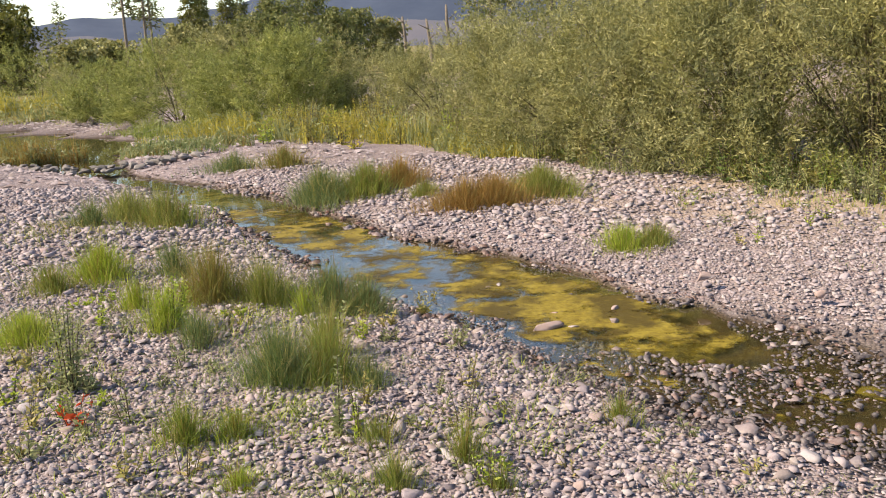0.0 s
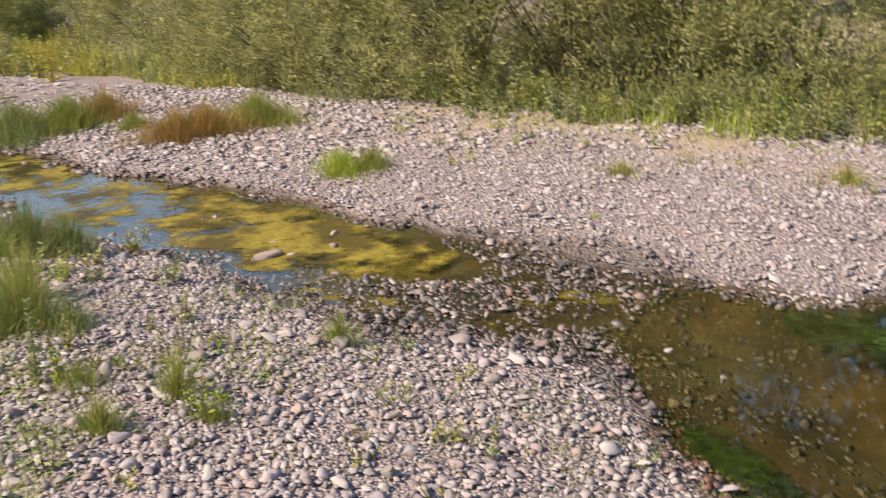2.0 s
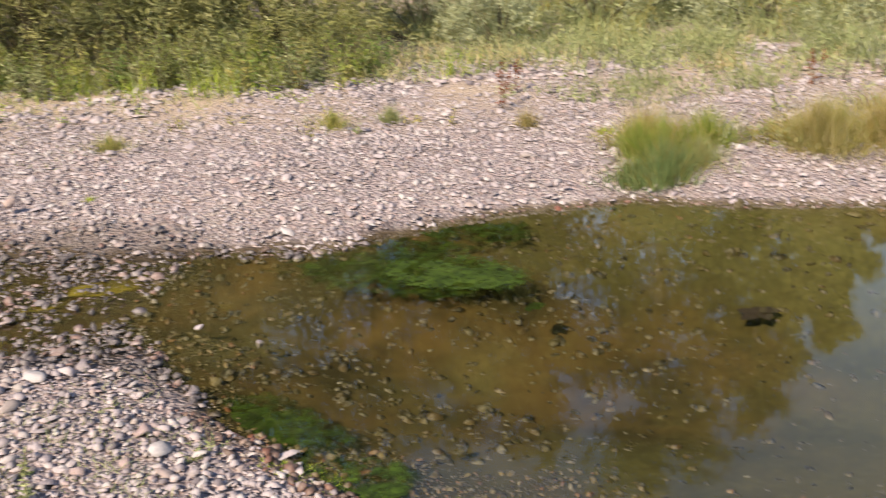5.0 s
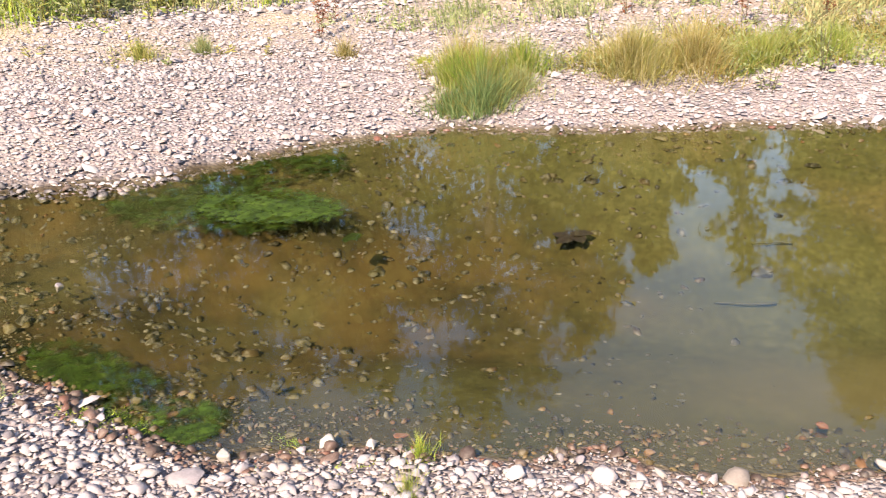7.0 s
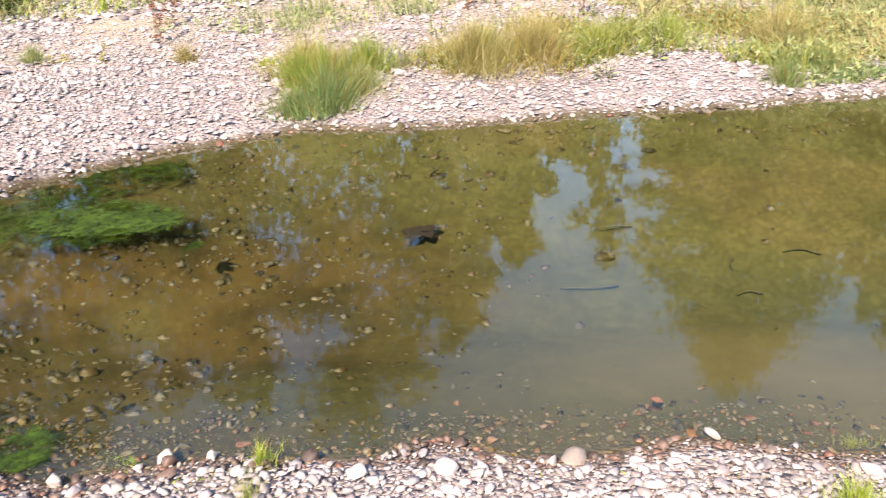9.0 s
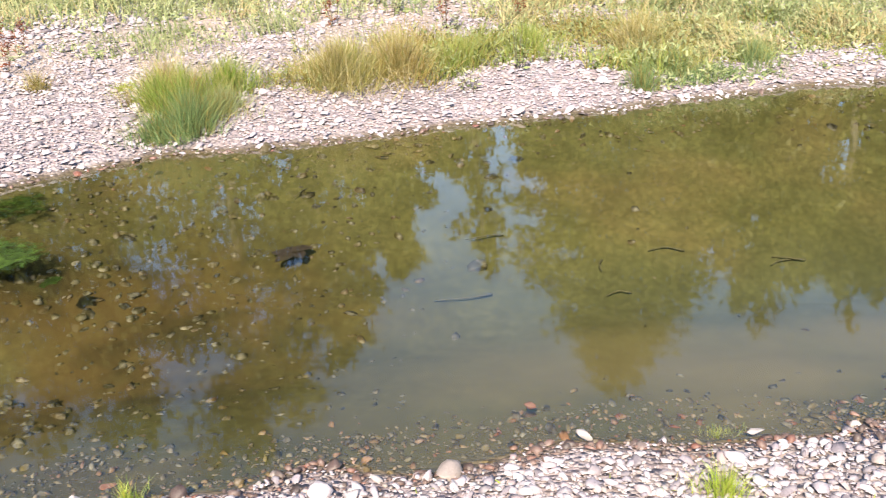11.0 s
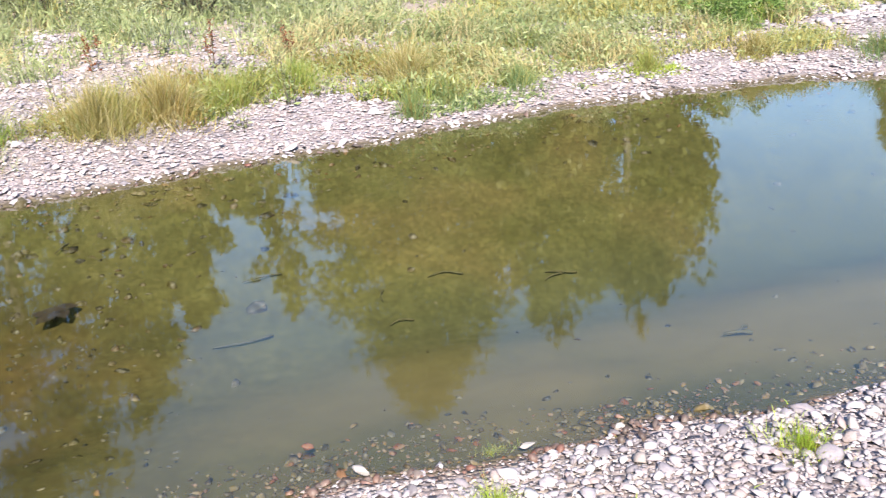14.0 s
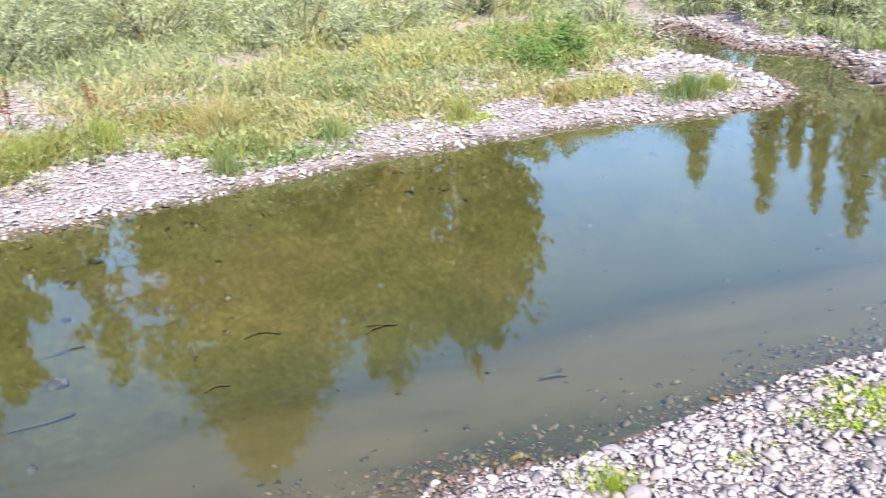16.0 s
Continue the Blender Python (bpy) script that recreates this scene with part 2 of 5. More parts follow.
MAT_RIFFLE = stone_material("washed_stone", False, [(0.0, (0.035, 0.029, 0.032)), (0.3, (0.10, 0.084, 0.090)), (0.65, (0.19, 0.162, 0.170)), (0.8, (0.18, 0.105, 0.09)), (1.0, (0.34, 0.30, 0.305))], 0.4)
MAT_SHALLOW = stone_material("shallow_stone", False, [(0.0, (0.034, 0.021, 0.008)), (0.4, (0.080, 0.055, 0.022)), (0.72, (0.125, 0.090, 0.038)), (0.86, (0.15, 0.052, 0.026)), (1.0, (0.175, 0.135, 0.066))], 0.6)
MAT_PALE = stone_material("pale_stone", True, [(0.0, (0.33, 0.28, 0.26)), (0.5, (0.39, 0.34, 0.32)), (1.0, (0.46, 0.42, 0.40))])
MAT_PINK = stone_material("pink_stone", True, [(0.0, (0.36, 0.26, 0.235)), (1.0, (0.40, 0.31, 0.285))])
MAT_RED = stone_material("red_stone", True, [(0.0, (0.20, 0.075, 0.045)), (1.0, (0.26, 0.11, 0.07))])
MAT_DARK = stone_material("dark_stone", True, [(0.0, (0.13, 0.12, 0.11)), (1.0, (0.24, 0.22, 0.21))])
GREEN = leaf_material("green_blades", [(0.0, (0.095, 0.150, 0.024)), (0.5, (0.185, 0.255, 0.042)), (0.85, (0.280, 0.310, 0.065)), (1.0, (0.390, 0.338, 0.130))])
BRIGHT = leaf_material("fresh_blades", [(0.0, (0.165, 0.245, 0.024)), (0.5, (0.295, 0.385, 0.042)), (1.0, (0.420, 0.460, 0.084))])
GOLD = leaf_material("golden_herb", [(0.0, (0.26, 0.25, 0.04)), (0.4, (0.44, 0.38, 0.065)), (0.8, (0.56, 0.45, 0.10)), (1.0, (0.34, 0.33, 0.06))])
BLUE = leaf_material("sedge_blades", [(0.0, (0.072, 0.124, 0.039)), (0.6, (0.130, 0.202, 0.065)), (1.0, (0.260, 0.286, 0.130))])
BROWN = leaf_material("tawny_blades", [(0.0, (0.163, 0.112, 0.031)), (0.5, (0.312, 0.213, 0.062)), (0.8, (0.375, 0.288, 0.100)), (1.0, (0.188, 0.225, 0.062))])
YELLOW = leaf_material("straw_blades", [(0.0, (0.220, 0.215, 0.060)), (0.4, (0.360, 0.310, 0.098)), (0.8, (0.480, 0.390, 0.160)), (1.0, (0.270, 0.280, 0.080))])
WILLOW = leaf_material("willow_leaf", [(0.0, (0.100, 0.110, 0.032)), (0.45, (0.212, 0.208, 0.064)), (0.8, (0.295, 0.284, 0.108)), (1.0, (0.420, 0.405, 0.215))], 0.32, 0.6, 1.0)
WILLOW_G = leaf_material("green_willow_leaf", [(0.0, (0.095, 0.120, 0.026)), (0.5, (0.205, 0.235, 0.056)), (1.0, (0.360, 0.365, 0.125))], 0.38, 0.62, 0.8)
DUSK = leaf_material("dark_willow_leaf", [(0.0, (0.05, 0.06, 0.022)), (0.6, (0.10, 0.115, 0.045)), (1.0, (0.20, 0.21, 0.09))], 0.3, 0.6)
SILVER = leaf_material("silver_leaf", [(0.0, (0.185, 0.205, 0.100)), (0.5, (0.285, 0.300, 0.165)), (1.0, (0.400, 0.410, 0.260))], 0.3, 0.5)
TAN = leaf_material("dry_herb", [(0.0, (0.300, 0.230, 0.105)), (0.5, (0.440, 0.345, 0.170)), (0.8, (0.540, 0.445, 0.250)), (1.0, (0.330, 0.310, 0.140))], 0.3)
HERB = leaf_material("herb_leaf", [(0.0, (0.13, 0.165, 0.060)), (0.5, (0.235, 0.265, 0.110)), (1.0, (0.37, 0.37, 0.19))], 0.35)
BUSH = leaf_material("bush_leaf", [(0.0, (0.060, 0.105, 0.022)), (0.5, (0.115, 0.185, 0.040)), (1.0, (0.20, 0.26, 0.075))], 0.3)
VALLEY = leaf_material("valley_leaf", [(0.0, (0.075, 0.098, 0.030)), (0.5, (0.140, 0.160, 0.050)), (1.0, (0.22, 0.22, 0.085))], 0.35, 0.5)
COTTON = leaf_material("cottonwood_leaf", [(0.0, (0.06, 0.072, 0.012)), (0.5, (0.115, 0.12, 0.022)), (1.0, (0.18, 0.17, 0.045))], 0.35, 0.45)
NEEDLE = leaf_material("conifer_needles", [(0.0, (0.025, 0.045, 0.015)), (0.6, (0.055, 0.08, 0.025)), (1.0, (0.10, 0.12, 0.04))], 0.15, 0.6)
ORANGE = leaf_material("orange_blades", [(0.0, (0.185, 0.100, 0.030)), (0.6, (0.350, 0.195, 0.056)), (1.0, (0.400, 0.275, 0.090))])
RUST = leaf_material("rust_leaf", [(0.0, (0.10, 0.025, 0.014)), (0.6, (0.17, 0.05, 0.026)), (1.0, (0.24, 0.11, 0.055))], 0.25)
SCARLET = leaf_material("scarlet_leaf", [(0.0, (0.45, 0.05, 0.015)), (1.0, (0.62, 0.10, 0.03))], 0.35)
BARK = bark_material("grey_bark", (0.10, 0.08, 0.06), (0.24, 0.20, 0.16))
STEM = bark_material("willow_stem", (0.05, 0.04, 0.022), (0.12, 0.095, 0.05))
DEAD = bark_material("dead_wood", (0.13, 0.10, 0.08), (0.30, 0.25, 0.21))
STICK = bark_material("sunken_wood", (0.050, 0.042, 0.022), (0.105, 0.088, 0.050), 40)

# ---- lie of the land: water outline and heights ----
POND = np.array([
    (3.2, 4.9), (3.5, 4.42), (4.0, 4.1), (4.6, 3.8), (5.0, 3.5), (5.4, 3.12), (5.65, 2.5), (6.25, 1.45), (6.95, 0.18), (7.4, -0.65),
    (7.8, -1.6), (8.1, -2.6), (8.2, -3.6), (8.4, -4.35), (8.9, -4.7), (9.9, -4.75), (11.4, -4.4), (13.5, -4.6), (13.5, -5.2), (11.4, -5.2),
    (10.7, -5.9), (9.9, -5.65), (8.9, -5.4), (8.5, -6.0), (8.6, -8.0), (8.0, -11.0), (5.6, -11.0), (4.7, -6.0), (3.8, -2.55), (3.45, -1.55),
    (3.13, -0.57), (2.92, 0.22), (2.64, 0.86), (2.45, 1.35), (2.16, 1.98), (2.02, 2.35), (2.02, 3.0), (2.17, 3.38), (2.3, 3.8), (2.4, 4.35)])
STREAM = np.array([
    (-13.0, 31.0, 1.6), (-8.6, 24.5, 2.4), (-6.6, 20.4, 0.9), (-4.65, 17.05, 0.3), (-3.2, 15.2, 0.5), (-2.2, 13.6, 0.55), (-1.45, 12.0, 0.6),
    (-0.65, 10.2, 0.62), (0.1, 8.9, 0.8), (0.7, 7.8, 0.9), (1.25, 6.95, 0.76), (1.7, 6.0, 0.84), (2.1, 5.2, 0.76), (2.65, 4.5, 0.66), (3.3, 3.9, 0.6)])


def lump(x, y, size, seed):
    """Cheap smooth noise in -1..1 from crossed waves."""
    r = np.random.RandomState(seed)
    out = np.zeros_like(x, dtype=float)
    for k in range(7):
        a, f, p = r.uniform(0, 6.283), r.uniform(0.6, 1.9) * 6.283 / size, r.uniform(0, 6.283)
        out = out + np.sin((x * math.cos(a) + y * math.sin(a)) * f + p + 1.3 * np.sin((x * math.sin(a) - y * math.cos(a)) * f * 0.6 + p * 2))
    return out / 4.0


def fbm(x, y, size, seed, octaves=4, keep=0.55):
    """Cloudy value noise in about -1..1."""
    out, amp, total = 0.0, 1.0, 0.0
    for k in range(octaves):
        table = np.random.RandomState(seed * 31 + k).uniform(-1, 1, (256, 256))
        u, v = x / size * 2 ** k + 71.3 * k, y / size * 2 ** k + 13.7 * k
        i, j = np.floor(u).astype(int), np.floor(v).astype(int)
        a, b = u - i, v - j
        a, b = a * a * (3 - 2 * a), b * b * (3 - 2 * b)
        g = lambda m, n: table[(i + m) % 256, (j + n) % 256]
        out = out + amp * ((g(0, 0) * (1 - a) + g(1, 0) * a) * (1 - b) + (g(0, 1) * (1 - a) + g(1, 1) * a) * b)
        total, amp = total + amp, amp * keep
    return out / total * 1.7


def thicket(x, y):
    """Metres past the front of the willow thicket, negative before it."""
    return (x - 2.2) * 0.77 + (y - 13.6) * 0.64


def smooth(a, b, v):
    t = np.clip((v - a) / (b - a), 0, 1)
    return t * t * (3 - 2 * t)


def pond_side(x, y):
    """Metres from the pond's edge, positive on land."""
    best, inside = np.full(x.shape, 1e9), np.zeros(x.shape, bool)
    for (ax, ay), (bx, by) in zip(POND, np.roll(POND, -1, 0)):
        ux, uy = bx - ax, by - ay
        s = np.clip(((x - ax) * ux + (y - ay) * uy) / (ux * ux + uy * uy), 0, 1)
        best = np.minimum(best, np.hypot(x - ax - s * ux, y - ay - s * uy))
        inside ^= ((ay > y) != (by > y)) & (x < ux * (y - ay) / (uy if abs(uy) > 1e-9 else 1e-9) + ax)
    return np.where(inside, -best, best)


def stream_side(x, y):
    best = np.full(x.shape, 1e9)
    for (ax, ay, aw), (bx, by, bw) in zip(STREAM[:-1], STREAM[1:]):
        ux, uy = bx - ax, by - ay
        s = np.clip(((x - ax) * ux + (y - ay) * uy) / (ux * ux + uy * uy), 0, 1)
        best = np.minimum(best, np.hypot(x - ax - s * ux, y - ay - s * uy) - (aw + s * (bw - aw)))
    return best


def sides(x, y):
    w = 0.07 * lump(x, y, 0.9, 3)
    return pond_side(x, y) + w, stream_side(x, y) + 1.6 * w


def height(x, y):
    x, y = np.atleast_1d(np.asarray(x, float)), np.atleast_1d(np.asarray(y, float))
    dp, ds = sides(x, y)
    d = np.minimum(dp, ds)
    far = np.hypot(x, y)
    land = 0.02 * smooth(0.0, 0.07, d) + 0.22 * (1 - np.exp(-np.maximum(d, 0) / 1.0)) + 0.25 * smooth(5, 16, d) * smooth(3, 9, x)
    land = land + smooth(0.1, 1.2, d) * (0.035 * lump(x, y, 2.6, 5) + 0.012 * lump(x, y, 0.6, 6))
    land = land + 1.2 * smooth(60, 400, far) * (1 + lump(x, y, 180, 8)) * smooth(5, 30, d)
    bed = -np.minimum(0.28 * np.maximum(-dp, 0), 0.36 + 0.4 * smooth(2.0, -3.0, y)) - np.minimum(0.2 * np.maximum(-ds, 0), 0.05) * smooth(-0.4, 0.3, dp) * (1 + 0.5 * lump(x, y, 1.1, 9)) * (1 - 0.45 * smooth(6.4, 5.4, y))
    bed = bed + 0.018 * smooth(6.3, 5.6, y) * smooth(-0.05, 0.15, dp) * smooth(0.05, -0.1, ds) * (0.75 + 0.5 * lump(x, y, 0.5, 10)) * (x > 0.5)
    bed = bed * (1 - 0.9 * np.exp(-((x - 3.9) ** 2 + (y - 3.4) ** 2) / 0.3))
    return np.where(d > 0, land, bed)


# ---- builders ----
def shape(name, verts, tris, mat, smooth_faces=False):
    """A mesh of triangles (or quads) from arrays."""
    verts, tris = np.asarray(verts, np.float32).reshape(-1, 3), np.asarray(tris, np.int32)
    k = tris.shape[1]
    me = bpy.data.meshes.new(name)
    me.vertices.add(len(verts))
    me.vertices.foreach_set("co", verts.ravel())
    me.loops.add(tris.size)
    me.loops.foreach_set("vertex_index", tris.ravel())
    me.polygons.add(len(tris))
    me.polygons.foreach_set("loop_start", np.arange(0, tris.size, k, dtype=np.int32))
    if smooth_faces:
        me.polygons.foreach_set("use_smooth", np.ones(len(tris), bool))
    me.update(calc_edges=True)
    me.materials.append(mat)
    return me


def part(name, me, parent, label=""):
    ob = new(name, me)
    ob.parent = parent
    return tagged(ob, label)


def thing(name, x, y, label, category, group="", kind="", z=None, me=None):
    ob = new(name, me)
    ob.location = (x, y, float(height(x, y)[0]) if z is None else z)
    return tagged(ob, label, category, group, kind)


def ball(segments, rings):
    """Vertices and triangles of a rounded body."""
    v, f = [(0, 0, 1)], []
    for r in range(1, rings):
        a = math.pi * r / rings
        for s in range(segments):
            b = 2 * math.pi * (s + 0.5 * (r % 2)) / segments
            v.append((math.sin(a) * math.cos(b), math.sin(a) * math.sin(b), math.cos(a)))
    v.append((0, 0, -1))
    last = len(v) - 1
    for s in range(segments):
        t = (s + 1) % segments
        f.append((0, 1 + s, 1 + t))
        for r in range(rings - 2):
            a, b = 1 + r * segments, 1 + (r + 1) * segments
            f += [(a + s, b + s, b + t), (a + s, b + t, a + t)]
        f.append((1 + (rings - 2) * segments + s, last, 1 + (rings - 2) * segments + t))
    return np.array(v), np.array(f)


def dome(segments, angles):
    """The part of a rounded body that shows above the ground."""
    v, f = [(0, 0, 1)], []
    for r, deg in enumerate(angles):
        a = radians(deg)
        for s in range(segments):
            b = 2 * math.pi * (s + 0.5 * (r % 2)) / segments
            v.append((math.sin(a) * math.cos(b), math.sin(a) * math.sin(b), math.cos(a)))
    for s in range(segments):
        t = (s + 1) % segments
        f.append((0, 1 + s, 1 + t))
        for r in range(len(angles) - 1):
            a, b = 1 + r * segments, 1 + (r + 1) * segments
            if r % 2:
                f += [(a + s, b + t, a + t), (a + s, b + s, b + t)]
            else:
                f += [(a + s, b + s, a + t), (a + t, b + s, b + t)]
    return np.array(v), np.array(f)


def pebble_shapes(body, count, seed, rough=0.16, cuts=6, low=0.4):
    """Some worn stones, unit sized: flattened, lopsided, softly faceted."""
    r = np.random.RandomState(seed)
    base, f = body
    out = []
    for _ in range(count):
        v = base.copy()
        for _ in range(cuts):
            n = r.normal(size=3)
            n /= np.linalg.norm(n)
            cut = r.uniform(low, 0.85)
            d = v @ n
            v = v - np.outer(np.maximum(d - cut, 0) * 0.9, n)
        lid = np.array([r.normal(0, 0.16), r.normal(0, 0.16), 1.0])
        lid /= np.linalg.norm(lid)
        v = v - np.outer(np.maximum(v @ lid - r.uniform(0.45, 0.75), 0) * 0.85, lid)
        v = v * (1 + rough * np.sin(v @ r.normal(size=3) * 2.2 + r.uniform(0, 6))[:, None])
        out.append(v)
    return np.array(out), f


def strew(name, x, y, z, size, shapes, mat, seed, flat=(0.28, 0.62), tilt=0.3, rounded=True, lift=0.5):
    """Stones at places, joined in one mesh. size: half lengths."""
    r = np.random.RandomState(seed)
    forms, f = shapes
    n = len(x)
    v = forms[r.randint(0, len(forms), n)]
    s = np.stack([size, size * r.uniform(0.45, 0.85, n), size * r.uniform(*flat, n)], 1)
    v = v * s[:, None, :]
    for axis, ang in ((0, r.normal(0, tilt, n)), (1, r.normal(0, tilt, n)), (2, r.uniform(0, 6.283, n))):
        i, j = [(1, 2), (2, 0), (0, 1)][axis]
        c, q = np.cos(ang)[:, None], np.sin(ang)[:, None]
        a, b = v[..., i].copy(), v[..., j].copy()
        v[..., i], v[..., j] = c * a - q * b, q * a + c * b
    v = v + np.stack([x, y, z + s[:, 2] * lift + 0.003], 1)[:, None, :]
    k = forms.shape[1]
    tris = (f[None] + (np.arange(n) * k)[:, None, None]).reshape(-1, 3)
    return shape(name, v, tris, mat, rounded)


def tube(points, radii, sides_=6):
    """A tapered tube along points."""
    p, rad = np.asarray(points, float), np.asarray(radii, float)
    d = np.gradient(p, axis=0)
    d /= np.linalg.norm(d, axis=1)[:, None] + 1e-9
    ref = np.where(np.abs(d[:, 2:3]) > 0.8, [[1.0, 0, 0]], [[0, 0, 1.0]])
    u = np.cross(d, ref)
    u /= np.linalg.norm(u, axis=1)[:, None] + 1e-9
    w = np.cross(d, u)
    a = np.arange(sides_) * 2 * math.pi / sides_
    v = p[:, None] + rad[:, None, None] * (np.cos(a)[None, :, None] * u[:, None] + np.sin(a)[None, :, None] * w[:, None])
    f = []
    for i in range(len(p) - 1):
        for s in range(sides_):
            t = (s + 1) % sides_
            f += [(i * sides_ + s, i * sides_ + t, (i + 1) * sides_ + t), (i * sides_ + s, (i + 1) * sides_ + t, (i + 1) * sides_ + s)]
    n = len(p) * sides_
    for i in range(1, sides_ - 1):
        f += [(0, i + 1, i), (n - sides_, n - sides_ + i, n - sides_ + i + 1)]
    return v.reshape(-1, 3), np.array(f)


def joined(pieces):
    vs, fs, k = [], [], 0
    for v, f in pieces:
        vs.append(v)
        fs.append(f + k)
        k += len(v)
    return np.concatenate(vs), np.concatenate(fs)


def blades(r, root, h, width, lean, bend, segs=3):
    """Grass blades: root (n,3), heights, widths, lean (n,2 as metres at the tip per metre), bend."""
    n = len(root)
    t = np.linspace(0, 1, segs + 1)
    bent = bend[:, None]
    out = lean[:, None, :] * ((t[None] * (1 - bent) + bent * t[None] ** 2.2) * h[:, None])[..., None]
    ln = np.hypot(lean[:, 0], lean[:, 1])[:, None]
    up = h[:, None] * (t[None] - 0.35 * np.minimum(ln, 1.4) * t[None] ** 3 * bent)
    mid = np.concatenate([root[:, None, :2] + out, (root[:, 2:3] + up)[..., None]], 2)
    a = r.uniform(0, 6.283, n)
    side = np.stack([np.cos(a), np.sin(a), np.zeros(n)], 1)[:, None, :] * (width[:, None] * (1 - t[None] ** 1.5 * 0.9))[..., None] * 0.5
    left, right = mid - side, mid + side
    v = np.stack([left, right], 2)[:, :-1].reshape(n, segs * 2, 3)
    v = np.concatenate([v, mid[:, -1:]], 1)
    f = []
    for i in range(segs - 1):
        f += [(2 * i, 2 * i + 1, 2 * i + 3), (2 * i, 2 * i + 3, 2 * i + 2)]
    f.append((2 * segs - 2, 2 * segs - 1, 2 * segs))
    f = np.array(f)
    tris = (f[None] + (np.arange(n) * (2 * segs + 1))[:, None, None]).reshape(-1, 3)
    return v.reshape(-1, 3), tris


def tuft_mesh(seed, radius, tall, count, mat, width=0.006, spread=0.5, segs=3):
    """A loose tussock: crowded in the middle, straggling outwards, blades of every length."""
    r = np.random.RandomState(seed)
    a, q = r.uniform(0, 6.283, count), np.abs(r.normal(0, 0.6, count))
    wob = 1 + 0.35 * np.sin(a * 2 + seed) + 0.25 * np.sin(a * 5 + 2 * seed)
    root = np.stack([np.cos(a) * q * radius * wob, np.sin(a) * q * radius * wob, np.full(count, -0.015)], 1)
    bunch = r.uniform(0.7, 1.1, 12)[((a / 6.283 * 12).astype(int) + (q * 3).astype(int)) % 12]
    h = tall * r.uniform(0.3, 1.12, count) * bunch * np.clip(1.12 - 0.35 * q, 0.3, 1.1)
    b = a + r.normal(0, 1.0, count)
    ln = spread * (0.2 + q) * r.uniform(0.1, 2.2, count)
    lean = np.stack([np.cos(b), np.sin(b)], 1) * ln[:, None]
    v, f = blades(r, root, h, width * r.uniform(0.5, 1.4, count), lean, r.uniform(0.3, 1.0, count), segs)
    return shape("leafage", v, f, mat)


def leaves(r, at, way, length, width, thin=False, face=None):
    """Lance-shaped leaves at places, along ways, folded a little."""
    n = len(at)
    way = way / (np.linalg.norm(way, axis=1)[:, None] + 1e-9)
    side = np.cross(way, r.normal(size=(n, 3)) if face is None else face + r.normal(0, 0.55, (n, 3)))
    side /= np.linalg.norm(side, axis=1)[:, None] + 1e-9
    L, W = length[:, None], width[:, None]
    if thin:
        v = np.stack([at - side * W * 0.4, at + side * W * 0.4, at + way * L], 1)
        return v.reshape(-1, 3), np.arange(3 * n).reshape(-1, 3)
    v = np.stack([at, at + way * L * 0.45 + side * W * 0.5, at + way * L, at + way * L * 0.45 - side * W * 0.5], 1)
    f = np.array([(0, 1, 2), (0, 2, 3)])
    tris = (f[None] + (np.arange(n) * 4)[:, None, None]).reshape(-1, 3)
    return v.reshape(-1, 3), tris


